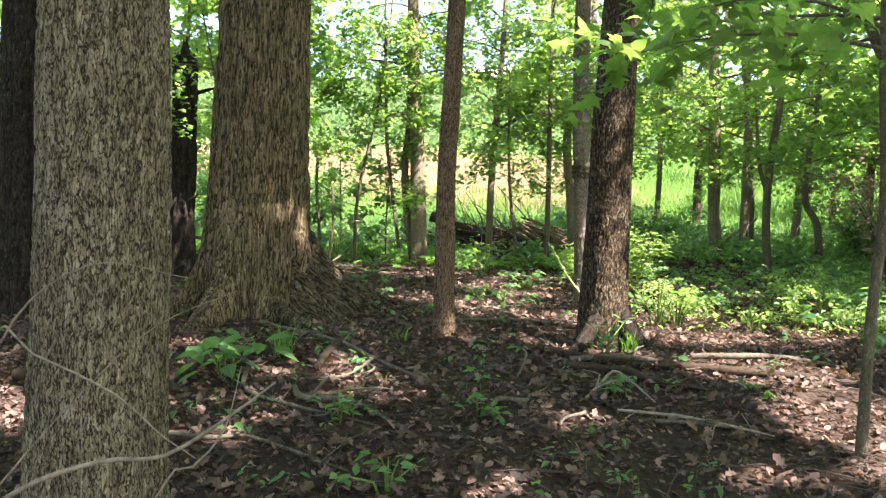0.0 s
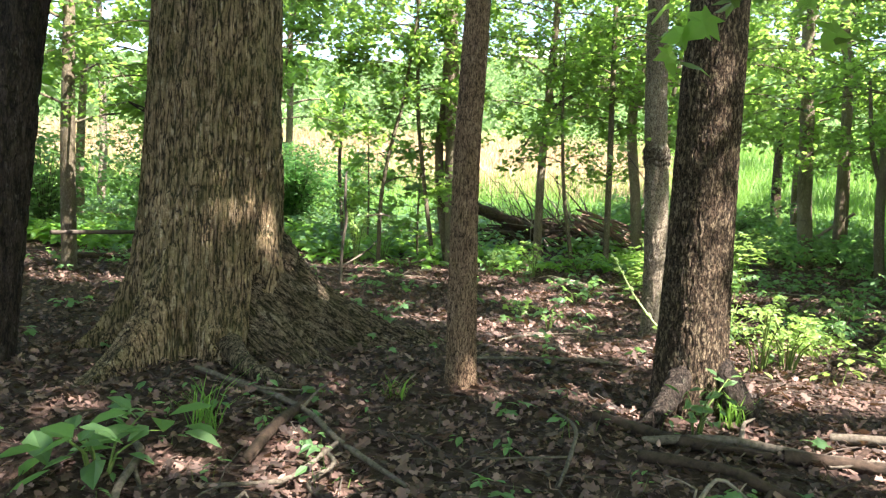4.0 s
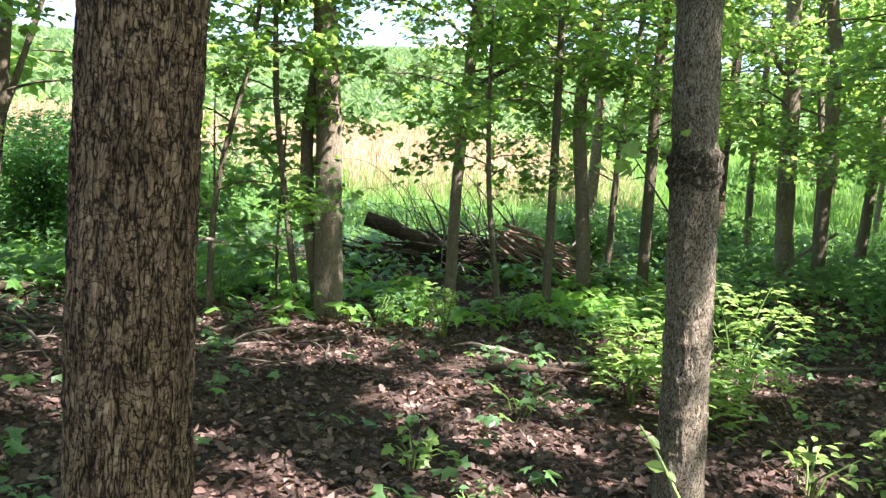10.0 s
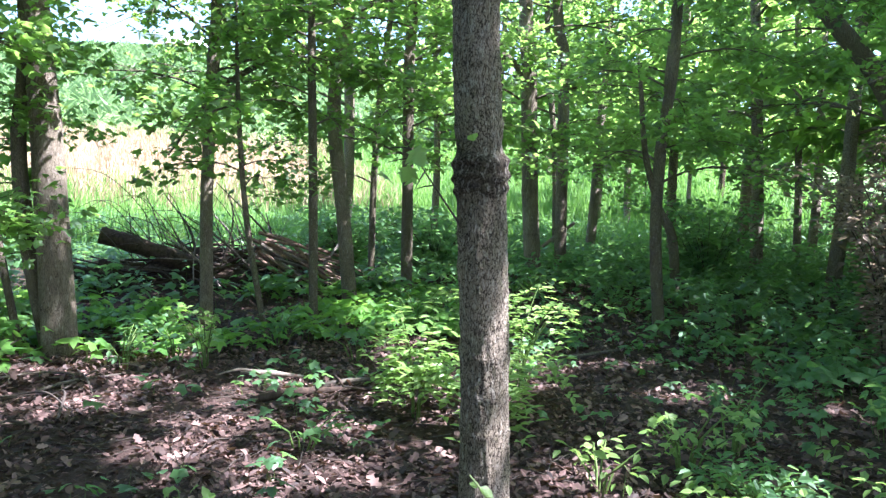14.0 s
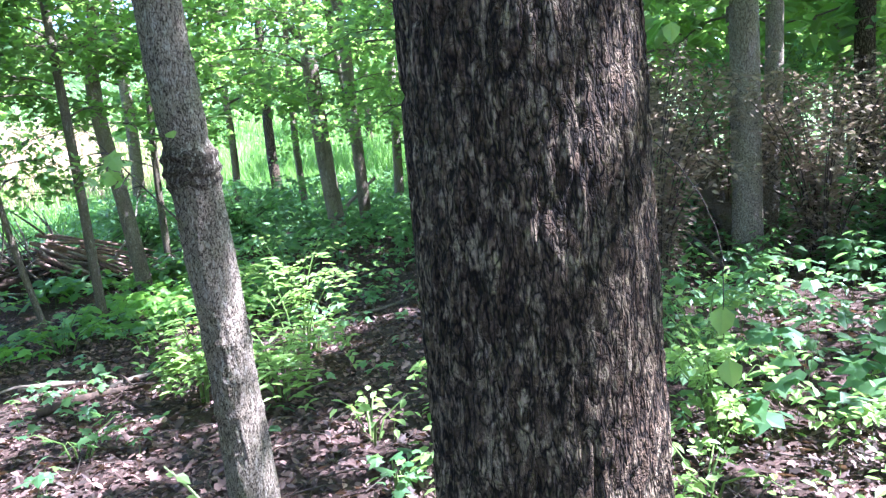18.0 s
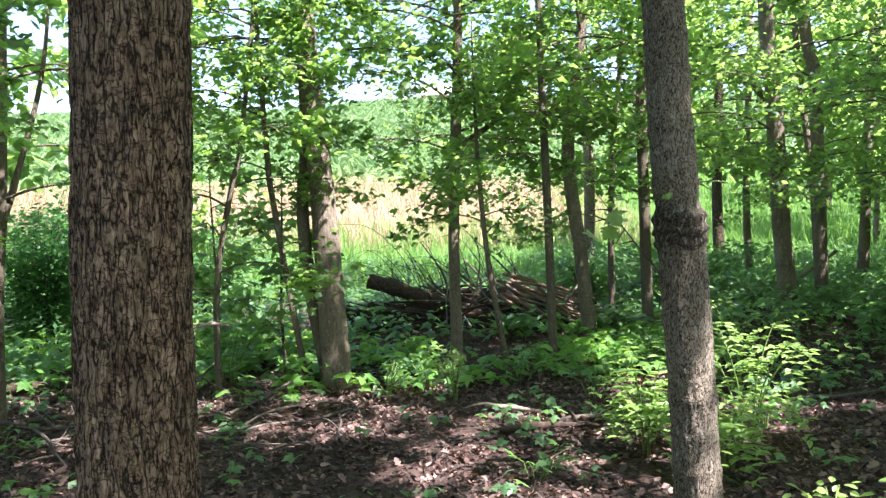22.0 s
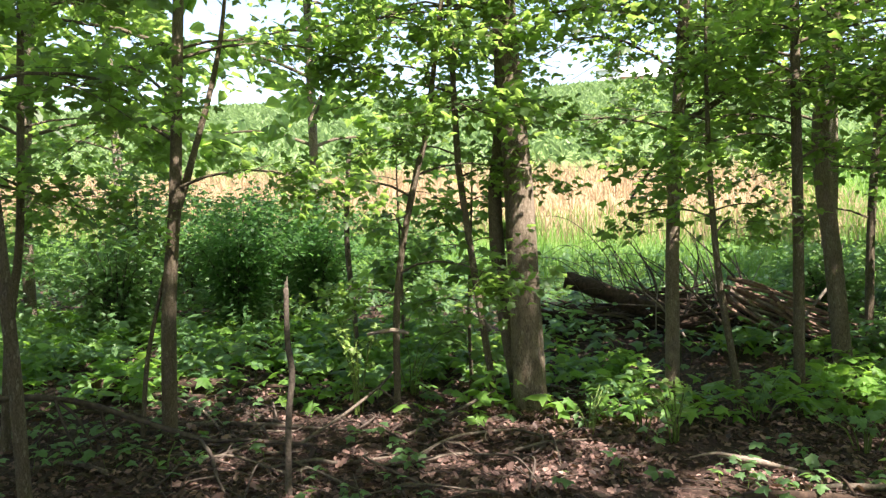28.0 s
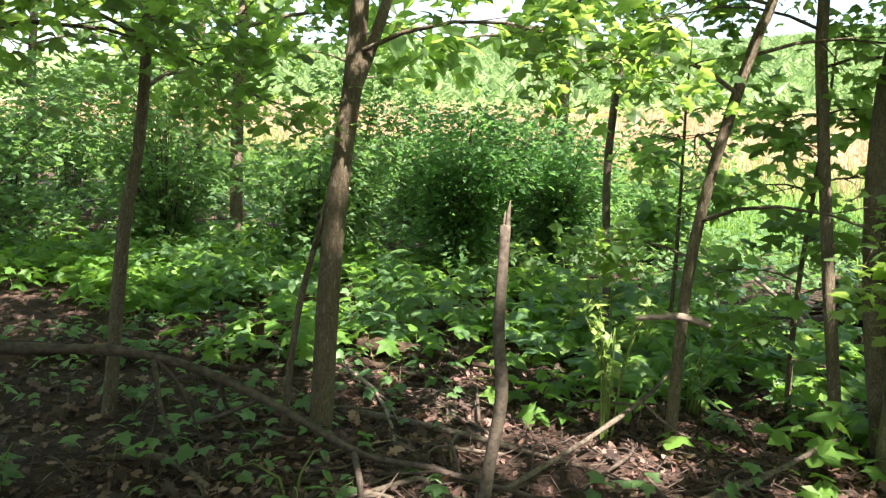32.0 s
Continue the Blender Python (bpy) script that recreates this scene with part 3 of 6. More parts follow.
SUN_ON_THE_LITTER = [
    (-1.2, 14.8, 0.6), (2.3, 16.3, 0.4), (1.9, 16.45, 0.4), (-2.02, 6.85, 0.15), (-1.88, 7.05, 0.17), (-1.62, 7.0, 0.16), (-1.3, 7.24, 0.22), (-1.22, 7.02, 0.11), (-1.55, 7.12, 0.14), (1.55, 8.75, 0.13), (1.3, 8.95, 0.11), (1.05, 9.1, 0.13), (0.8, 9.3, 0.12),
    (0.2, 6.2, 0.12), (1.75, 10.55, 0.48), (2.45, 10.75, 0.32), (-1.65, 15, 0.5), (-2.5, 12.2, 0.3), (0.22, 10.32, 0.25),
    (0.55, 10.25, 0.36), (0.9, 11.2, 0.38), (0.95, 9.75, 0.38), (1.25, 9.6, 0.3), (1.35, 11.1, 0.3), (2.4, 9.25, 0.3), (-0.5, 8.55, 0.3), (-0.7, 9.35, 0.3), (-1.45, 9.75, 0.3), (1.15, 7.6, 0.5), (-2.75, 12.8, 0.4), (2.4, 9.4, 0.3), (2.4, 8.9, 0.32),
    (2.95, 8.6, 0.25), (-0.69, 9.8, 0.15), (-2.27, 11.1, 0.2), (-1.48, 11.9, 0.2), (-2.57, 6.94, 0.09),
]
SUN_ON_THE_PLANTS = [
    (-3.6, 12.6, 0.5), (-2.2, 13.3, 0.4), (-3.0, 13.6, 0.4), (-4.2, 13.3, 0.45), (-2.4, 14.3, 0.4), (-3.6, 14.6, 0.5), (-4.9, 14.5, 0.4), (-4.6, 16.2, 0.6), (-3.2, 16.0, 0.5), (-5.9, 15.9, 0.45), (-1.35, 11.4, 0.18), (-1.55, 12.2, 0.35), (-1.95, 10.8, 0.12), (-0.3, 12.4, 0.4), (-1.2, 13.5, 0.4), (0.3, 12.7, 0.38),
    (-0.8, 12.2, 0.16), (0.2, 11.7, 0.25), (0.6, 13.6, 0.4), (-0.3, 9.0, 0.22), (0.9, 8.9, 0.3), (0.6, 8.05, 0.3), (1.5, 8.1, 0.32),
]
GAPS = SUN_BY_THE_OAK + SUN_ON_THE_LITTER + SUN_ON_THE_PLANTS
SX, SY = SUN_DIR.x / SUN_DIR.z, SUN_DIR.y / SUN_DIR.z


def in_gap(xy, margin=0.0):
    inside = np.zeros(len(xy), bool)
    for x, y, rad in GAPS:
        a = np.arctan2(xy[:, 1] - y, xy[:, 0] - x)
        inside |= np.hypot(xy[:, 0] - x, (xy[:, 1] - y) * 1.3) < margin + rad * (0.75 + 0.35 * np.sin(3 * a + 9 * x) + 0.2 * np.sin(7 * a + 5 * y))
    return inside


def spray(tree, start, azim, length, n, size, material=MAPLE_LEAF, wood=SAP_BARK, rise=0.45, sag=0.5, shape=MAPLE, r=rng, thick=None, spread=0.42, twiggy=True):
    """A side branch with its flat spray of leaves."""
    d = np.array([math.cos(azim), math.sin(azim), 0])
    side = np.array([-d[1], d[0], 0])
    bend = r.uniform(-0.25, 0.25)
    s = np.linspace(0, 1, 6)
    c = start + length * (d * s[:, None] + side * (bend * s ** 2)[:, None])
    c[:, 2] += length * (rise * s - sag * s * s)
    thick = thick or 0.004 + 0.007 * length
    b = limb(tree, np.column_stack([c, thick * (1 - 0.85 * s)]), wood, "branch", 5, 0.25, 0.1)
    loc = np.array(tree.location)
    twigs, spots = [], []
    m = max(5, int(length * 7))
    for i in range(m):
        u = r.uniform(0.25, 1.0)
        base = np.array([np.interp(u, s, c[:, a]) for a in range(3)])
        sg = r.choice((-1, 1))
        out = unit(d * r.uniform(0.3, 1.0) + side * sg * r.uniform(0.4, 1.0))
        ln = length * spread * (1.15 - 0.5 * u) * r.uniform(0.5, 1.2)
        end = base + out * ln + (0, 0, ln * r.uniform(-0.6, 0.25))
        twigs.append(tube(np.column_stack([np.linspace(base, end, 3) + [[0, 0, 0], [0, 0, 0.03 * ln], [0, 0, 0]] - loc, [0.004, 0.003, 0.0015]]), 3, 0.6, cap=False)[:2])
        spots.append((base, end))
    if twiggy:
        v, f = joined(twigs)
        tagged(part("twig_spray", quads_to_mesh("twig_spray", v, f, {"relief": np.full(len(v), 0.5), "tone": np.full(len(v), 0.5)}), wood, b), kind="stuff")
    which = r.integers(0, m, n)
    t = np.sqrt(r.uniform(0.1, 1.15, n))
    a0, a1 = np.array([q[0] for q in spots])[which], np.array([q[1] for q in spots])[which]
    at = a0 + (a1 - a0) * t[:, None] + r.normal(0, 0.07, (n, 3)) * (1, 1, 1.1)
    nor = np.column_stack([r.normal(0, 0.6, (n, 2)), np.ones(n)])
    tip = unit(a1 - a0) + rand_dir(n, r) * 0.9 - (0, 0, 0.3)
    big_or_small = size * r.uniform(0.55, 1.2, n)
    lit = in_gap(at[:, :2] - np.outer(at[:, 2] - 0.3, (SX, SY))) & (r.uniform(0, 1, n) < 0.85)
    lit[:3] = False
    v, f = leaves((at - loc)[~lit], nor[~lit], tip[~lit], big_or_small[~lit], shape)
    tagged(part("foliage", mesh_of("foliage", v, f, False), material, b), kind="stuff")
    return b


def leafy(tree, line, zlo, zhi, count, length, n, size, r, **kw):
    """Branches all round a stem between two heights."""
    a = r.uniform(0, 6.28)
    for i in range(count):
        z = zlo + (zhi - zlo) * (i + r.uniform(0, 1)) / count
        p = along(line, z)
        a += 2.4 + r.uniform(-0.5, 0.5)
        spray(tree, p[:3], a, length * r.uniform(0.6, 1.2), int(n * r.uniform(0.7, 1.2)), size, r=r, **kw)


big = {}
# the great oak, with its spreading roots
def relief_great(v, out, r):
    push, at = relief_oak(v, out, r)
    th = np.arctan2(out[:, 1], out[:, 0])
    z = v[:, 2]
    roots = np.zeros(len(v))
    zz = np.maximum(z, -0.06)
    ridge = np.stack([np.cos(th) * 14, np.sin(th) * 14, z * 2.5], 1)

    def away(az):
        return np.arctan2(np.sin(th - az), np.cos(th - az))

    for az, amp, hgt, wid in ((-1.85, 0.55, 0.26, 0.2), (-2.65, 0.32, 0.25, 0.25), (-1.15, 0.07, 0.35, 0.25), (2.3, 0.5, 0.35, 0.3), (1.3, 0.4, 0.35, 0.3)):
        body = np.exp(-(away(az) / (wid + 0.25 * np.maximum(zz, 0))) ** 2) * np.exp(-zz / hgt)
        roots = np.maximum(roots, np.clip(2.2 * body, 0, 1) * min(1, 2 * amp))
        push = push + amp * body * (0.75 + 0.55 * fbm(ridge, 3, 23)) + 0.1 * body * (fbm(v * 18, 3, 29) - 0.5)
    # the hollows between the roots
    for az, deep, high, wid in ((-0.5, 0.17, 0.62, 0.15), (-1.5, 0.07, 0.4, 0.12), (-2.25, 0.08, 0.4, 0.15)):
        push = push - deep * np.exp(-(away(az + 0.12 * zz) / wid) ** 2) * np.exp(-(zz / high) ** 2)
    # roots lowered in tone, standing for the shade at the trunk's foot
    at["tone"] = np.clip(at["tone"] - 0.1 * roots, 0.03, 1)
    return push, at


oak, line = grown("oak_tree", [(-1.665, 6.78, 0.33, 0.5), (-1.665, 6.78, 0.85, 0.465), (-1.665, 6.78, 1.6, 0.425), (-1.665, 6.78, 2.6, 0.395), (-1.67, 6.8, 4.0, 0.38)],
                  OAK_BARK, "huge old oak trunk with furrowed grey-brown bark and spreading roots", relief_great, 260, 0.015, 17, split=3.4)
big["oak"] = (oak, line)


def buttress(tree, azim, path, k, lean=0.0):
    """A root that leaves the trunk as a high fin and runs out into the ground. path: reach, height of its back, half-width."""
    path = np.array(path)
    a = np.arange(path[0, 0], path[-1, 0], 0.012)
    line = spline(np.column_stack([path[:, 0], path[:, 1], path[:, 2], np.ones(len(path))]), 0.01)
    h, w = np.interp(a, line[:, 0], line[:, 1]), np.interp(a, line[:, 0], line[:, 2])
    u = np.linspace(-1, 1, 120)
    u = np.sign(u) * np.abs(u) ** 1.25
    A, U = np.meshgrid(a, u, indexing="ij")
    H, W = np.repeat(h[:, None], len(u), 1), np.repeat(w[:, None], len(u), 1)
    low = -0.12
    fall = 1 - np.abs(U) ** 1.55
    Z = low + (H - low) * fall
    B = W * U * (1 + 0.35 * (1 - fall)) + lean * A * A + 0.06 * np.sin(A * 5.1 + k)
    v = np.stack([A, B, Z], -1)
    nor = np.cross(np.gradient(v, axis=1), np.gradient(v, axis=0))
    nor = unit(nor.reshape(-1, 3))
    nor = np.where(nor[:, 2:] < 0, -nor, nor)
    v = v.reshape(-1, 3)
    c, s = math.cos(azim), math.sin(azim)
    dip = 0.6
    d = np.array((math.cos(dip), 0, -math.sin(dip)))
    up = np.array((math.sin(dip), 0, math.cos(dip)))
    turn = np.array(((0, 1, 0), up, d))
    v, nor = v @ turn.T, nor @ turn.T
    rel = furrows(v + 0.03 * np.stack([fbm(v * 9, 2, k), fbm(v * 9, 2, k + 1), 2 * fbm(v * 6, 2, k + 2)], 1), 30, 8, k)
    at = {"relief": rel, "tone": vnoise(v * (20, 20, 9), 5) * 0.5 + 0.25 * fbm(v * 3, 2, 9)}
    push = 0.026 * (rel - 0.5) * np.minimum(1, W.ravel() * 9) + 0.07 * (fbm(v * (7, 9, 1.6), 3, k) - 0.5)
    v = v + nor * push[:, None]
    # slightly darker tone all over, painted in for shade on the root
    at["tone"] = np.clip(at["tone"] - 0.05, 0.03, 1)
    n, m = A.shape
    i, j = np.meshgrid(np.arange(n - 1), np.arange(m - 1), indexing="ij")
    f = np.stack([i * m + j, i * m + j + 1, (i + 1) * m + j + 1, (i + 1) * m + j], -1).reshape(-1, 4)
    ob = part("root", mesh_of("root", v, f, True, at), ROOT_BARK, tree)
    flat = np.array(((c, -s, 0), (s, c, 0), (0, 0, 1)))
    ob.rotation_euler = Matrix((flat @ turn.T).tolist()).to_euler()
    return ob


# the great root that runs out beside the trunk, and a low one in front of it
foot = oak.location.z
buttress(oak, 0.5, [(a, h - foot, w) for a, h, w in ((0.2, 1.62, 0.28), (0.36, 1.36, 0.29), (0.48, 1.14, 0.29), (0.58, 1.0, 0.28), (0.72, 0.86, 0.265), (0.9, 0.71, 0.24), (1.1, 0.6, 0.21), (1.3, 0.51, 0.175), (1.6, 0.4, 0.14), (1.9, 0.3, 0.09), (2.15, 0.2, 0.05))], 3)
buttress(oak, -0.15, [(a, h - foot, w) for a, h, w in ((0.2, 1.15, 0.24), (0.4, 0.86, 0.24), (0.55, 0.66, 0.22), (0.7, 0.5, 0.18), (0.9, 0.38, 0.13), (1.1, 0.26, 0.06))], 8)
for pts in ([(-1.4, 6.4, 0.5, 0.08), (-1.18, 6.12, 0.44, 0.05), (-0.98, 6.02, 0.39, 0.035), (-0.8, 6.08, 0.3, 0.02)],
            [(-0.7, 7.5, 0.42, 0.06), (-0.4, 7.74, 0.34, 0.055), (-0.15, 7.9, 0.28, 0.03)]):
    p = np.array(pts) - (*oak.location, 0)
    v, f, at = tube(p, 40, 0.015, relief=relief_plates(24, 16, 0.008, 0.012, 77, 0.5))
    part("root", quads_to_mesh("root", v, f, at), ROOT_BARK, oak)

big["tan"] = grown("tree", [(-1.1, 2.42, 0.1, 0.235), (-1.1, 2.42, 0.8, 0.212), (-1.09, 2.42, 1.6, 0.195), (-1.09, 2.42, 2.6, 0.185), (-1.08, 2.42, 4, 0.175)], TAN_BARK,
                   "grey-tan tree trunk with flaky ridged bark at the path", relief_plates(55, 13, 0.011, 0.012, 31), 160, 0.014, 15, split=2.5)
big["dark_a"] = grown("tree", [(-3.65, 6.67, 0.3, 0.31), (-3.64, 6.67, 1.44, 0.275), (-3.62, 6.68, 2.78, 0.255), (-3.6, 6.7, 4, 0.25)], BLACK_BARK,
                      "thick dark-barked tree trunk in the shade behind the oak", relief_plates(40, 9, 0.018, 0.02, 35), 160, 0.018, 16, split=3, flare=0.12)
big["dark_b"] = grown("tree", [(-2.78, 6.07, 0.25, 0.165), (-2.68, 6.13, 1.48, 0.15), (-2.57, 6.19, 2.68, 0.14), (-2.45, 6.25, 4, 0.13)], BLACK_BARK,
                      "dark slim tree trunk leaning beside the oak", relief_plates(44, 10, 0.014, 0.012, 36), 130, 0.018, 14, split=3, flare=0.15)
big["pole"] = grown("tree", [(0.045, 6.45, 0.33, 0.105), (0.02, 6.47, 1.0, 0.087), (0.003, 6.485, 1.7, 0.079), (0.02, 6.49, 2.6, 0.073), (0.035, 6.5, 4, 0.07)], POLE_BARK,
                    "slender straight tree with brown plated bark", relief_plates(80, 20, 0.006, 0.006, 41), 130, 0.009, 12, split=2.4, flare=0.2)
big["dark"] = grown("tree", [(1.38, 6.34, 0.33, 0.25), (1.38, 6.34, 0.7, 0.2), (1.375, 6.345, 1.3, 0.18), (1.37, 6.345, 2.0, 0.172), (1.38, 6.35, 2.8, 0.16), (1.4, 6.36, 4, 0.15)], DARK_BARK,
                    "dark-barked tree with pale flaking plates and a flared foot", relief_plates(68, 15, 0.009, 0.009, 45), 220, 0.01, 14, split=2.3, flare=0.1)
for pts in ([(1.34, 6.25, 0.6, 0.08), (1.2, 6.08, 0.42, 0.06), (1.08, 5.96, 0.33, 0.04), (0.95, 5.9, 0.26, 0.02)],
            [(1.5, 6.25, 0.6, 0.08), (1.62, 6.1, 0.4, 0.06), (1.72, 6.0, 0.28, 0.03)]):
    p = np.array(pts) - (*big["dark"][0].location, 0)
    v, f, at = tube(p, 40, 0.012, relief=relief_plates(40, 14, 0.01, 0.01, 47))
    part("root", quads_to_mesh("root", v, f, at), BLACK_BARK, big["dark"][0])
big["grey"] = grown("tree", [(1.645, 8.7, 0.3, 0.115), (1.61, 8.7, 1.1, 0.1), (1.555, 8.69, 1.85, 0.1), (1.505, 8.69, 2.5, 0.092), (1.45, 8.69, 4, 0.085)], GREY_BARK,
                    "pale grey young tree with a dark scarred ring round the trunk",
                    relief_smooth(((0.82, 0.0068, 0.03), (1.57, 0.012, 0.07), (1.5, 0.011, 0.014), (1.55, 0.013, 0.012), (1.61, 0.014, 0.016), (1.67, -0.008, 0.03), (1.98, 0.006, 0.02), (2.25, 0.006, 0.015), (1.2, 0.004, 0.012), (0.5, 0.006, 0.02), (0.33, 0.003, 0.007), (0.66, 0.003, 0.007), (0.95, 0.004, 0.008), (1.08, 0.003, 0.006), (1.33, 0.004, 0.008), (1.76, 0.004, 0.008), (1.87, 0.003, 0.006), (2.1, 0.004, 0.007), (2.4, 0.004, 0.008)), 0.012, 53), 130, 0.01, 12, split=3.2, flare=0.15)
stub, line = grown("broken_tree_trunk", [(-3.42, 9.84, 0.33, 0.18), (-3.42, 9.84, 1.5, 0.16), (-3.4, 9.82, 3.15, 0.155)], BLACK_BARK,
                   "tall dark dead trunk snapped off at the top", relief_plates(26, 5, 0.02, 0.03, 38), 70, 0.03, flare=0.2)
for i, (a, h, w) in enumerate(((0.4, 0.16, 0.05), (1.9, 0.3, 0.06), (3.3, 0.12, 0.05), (4.8, 0.22, 0.055))):
    dx, dy = 0.11 * math.cos(a), 0.11 * math.sin(a)
    limb(stub, [(-3.4 + dx, 9.82 + dy, 3.0, w), (-3.4 + dx, 9.82 + dy, 3.1 + h * 0.5, w * 0.7), (-3.4 + dx * 1.2, 9.82 + dy * 1.2, 3.12 + h, 0.006)], BLACK_BARK, "splinter", 7, 0.05, 0.2)
for z, a, L in ((1.3, 5.6, 0.22), (2.1, 4.2, 0.3), (2.7, 0.3, 0.26)):
    d = np.array([math.cos(a), math.sin(a)])
    limb(stub, [(*(np.array([-3.41, 9.83]) + 0.13 * d), z, 0.03), (*(np.array([-3.41, 9.83]) + (0.13 + L * 0.6) * d), z + 0.06, 0.022), (*(np.array([-3.41, 9.83]) + (0.13 + L) * d), z + 0.1, 0.01)], BLACK_BARK, "branch_stub", 8, 0.05, 0.2)

# the younger trees towards the field: feet, bends and girths
SAP_AT_THE_EDGE = {
    "twin": [(-0.39, 12.85, 0.33, 0.165), (-0.47, 12.83, 1.7, 0.128), (-0.56, 12.82, 3.0, 0.108), (-0.63, 12.81, 3.8, 0.1)],
    "a": [(0.84, 13.9, 0.33, 0.075), (0.83, 13.9, 1.83, 0.062), (0.88, 13.89, 3.14, 0.06), (0.91, 13.89, 3.91, 0.052)],
    "b": [(1.37, 13.26, 0.33, 0.031), (1.17, 13.29, 1.36, 0.029), (1.09, 13.3, 2.13, 0.024)],
    "b2": [(1.86, 13.45, 0.33, 0.05), (1.82, 13.46, 1.84, 0.045), (1.76, 13.47, 3.74, 0.037)],
    "c": [(2.58, 14.74, 0.33, 0.105), (2.45, 14.77, 1.5, 0.086), (2.32, 14.81, 2.64, 0.082), (2.37, 14.79, 3.37, 0.075), (2.45, 14.77, 3.83, 0.062)],
}
SAP_BY_THE_HEAP = {
    "d": [(3.43, 15.2, 0.33, 0.085), (3.4, 15.21, 1.88, 0.072), (3.37, 15.22, 3.32, 0.07), (3.39, 15.21, 4.02, 0.066)],
    "dt": [(3.08, 15.69, 0.33, 0.046), (3.08, 15.69, 1.86, 0.044), (3.13, 15.67, 3.13, 0.038), (3.23, 15.64, 4.09, 0.038)],
    "e": [(5.93, 16.38, 0.33, 0.14), (5.81, 16.44, 1.99, 0.125), (5.73, 16.48, 3.7, 0.12), (5.66, 16.52, 4.54, 0.107)],
    "f": [(6.8, 17.09, 0.33, 0.115), (6.77, 17.12, 2.04, 0.097), (6.71, 17.15, 4.07, 0.095), (6.6, 17.21, 4.79, 0.087)],
    "f2": [(7.68, 18.78, 0.33, 0.056), (7.57, 18.84, 2.6, 0.056), (7.38, 18.95, 4.6, 0.056)],
}
SAP_ON_THE_RIGHT = {
    "g": [(5.44, 12.54, 0.33, 0.075), (5.36, 12.61, 1.4, 0.063), (5.36, 12.61, 2.29, 0.06), (5.42, 12.56, 3.15, 0.055), (5.43, 12.55, 3.72, 0.05)],
    "g2": [(7.41, 14.76, 0.33, 0.094), (7.31, 14.84, 1.28, 0.068), (7.1, 15.0, 1.9, 0.06), (7.2, 15.0, 3.4, 0.05)],
    "i": [(13.9, 20.57, 0.2, 0.135), (13.93, 20.55, 3.3, 0.12), (14.08, 20.41, 5.64, 0.105)],
    "bg_l": [(-4.85, 10.5, 0.33, 0.089), (-4.87, 10.48, 1.8, 0.082), (-4.87, 10.49, 3.03, 0.067)],
    "thin_l": [(-2.43, 9.52, 0.33, 0.036), (-2.46, 9.49, 1.2, 0.031), (-2.48, 9.47, 1.64, 0.031), (-2.505, 9.44, 2.15, 0.028), (-2.53, 9.43, 2.42, 0.028)],
}
SAP_ON_THE_LEFT = {
    "tri_l": [(-2.93, 11.47, 0.33, 0.066), (-2.92, 11.48, 1.21, 0.054), (-2.89, 11.5, 1.75, 0.048), (-2.86, 11.53, 2.4, 0.043)],
    "tri_ll": [(-3.98, 11.04, 0.33, 0.036), (-3.94, 11.1, 1.25, 0.033), (-3.9, 11.15, 1.68, 0.028), (-3.88, 11.18, 2.37, 0.027)],
    "thin_r": [(-0.69, 12.96, 0.33, 0.034), (-0.88, 12.96, 1.34, 0.031), (-1.01, 12.96, 2.2, 0.029), (-1.05, 12.96, 2.61, 0.028)],
    "lean": [(-1.46, 12.47, 0.33, 0.031), (-1.46, 12.47, 1.17, 0.029), (-1.40, 12.47, 1.73, 0.026), (-1.28, 12.49, 2.33, 0.026), (-1.2, 12.51, 2.7, 0.023)],
    "limb": [(8.3, 10.6, 0.3, 0.13), (7.9, 11.0, 1.25, 0.12), (7.62, 11.25, 1.75, 0.115), (7.3, 11.58, 3.0, 0.1), (6.75, 12.1, 4.1, 0.085)],
}
SAP_IN_BRUSH = {
    "far_r": [(7.31, 10.04, 0.33, 0.15), (7.32, 10.03, 1.44, 0.139), (7.33, 10.02, 3.04, 0.135)],
}
SAP = {**SAP_AT_THE_EDGE, **SAP_BY_THE_HEAP, **SAP_ON_THE_RIGHT, **SAP_ON_THE_LEFT, **SAP_IN_BRUSH}
# per tree: top, lowest and highest branch, number, length, leaves on each
CROWN_EDGE = {
    "twin": (12, 4.4, 7, 7, 1.6, 130), "a": (9, 2.2, 5, 9, 1.5, 130), "b": (4, 1.6, 3.2, 6, 0.9, 70), "b2": (8, 2.3, 5, 8, 1.3, 110), "c": (9, 2.4, 5.5, 8, 1.5, 120),
    "d": (10, 2.2, 6, 9, 1.6, 120), "dt": (7, 1.8, 5, 8, 1.2, 100), "e": (11, 2.2, 6.5, 10, 1.9, 150), "f": (11, 2.4, 6.5, 10, 2.0, 150), "f2": (9, 2.0, 6, 9, 1.8, 130),
    "g": (8, 1.9, 5, 10, 1.6, 130),
}
CROWN_WOOD = {
    "g2": (7, 1.8, 5, 8, 1.6, 130), "i": (11, 2.0, 7, 10, 2.2, 150), "bg_l": (9, 1.7, 5, 7, 1.6, 140), "thin_l": (7, 2.2, 5, 4, 1.2, 100),
    "tri_l": (9, 1.95, 5, 7, 1.5, 130), "tri_ll": (7, 1.7, 4.5, 6, 1.3, 120), "thin_r": (6, 2.2, 4.5, 8, 0.75, 85), "lean": (6, 1.2, 4.4, 11, 0.95, 90),
    "limb": (7, 2.6, 5.5, 6, 1.5, 110), "far_r": (10, 2.6, 6, 6, 1.8, 130),
}
CROWN = {**CROWN_EDGE, **CROWN_WOOD}
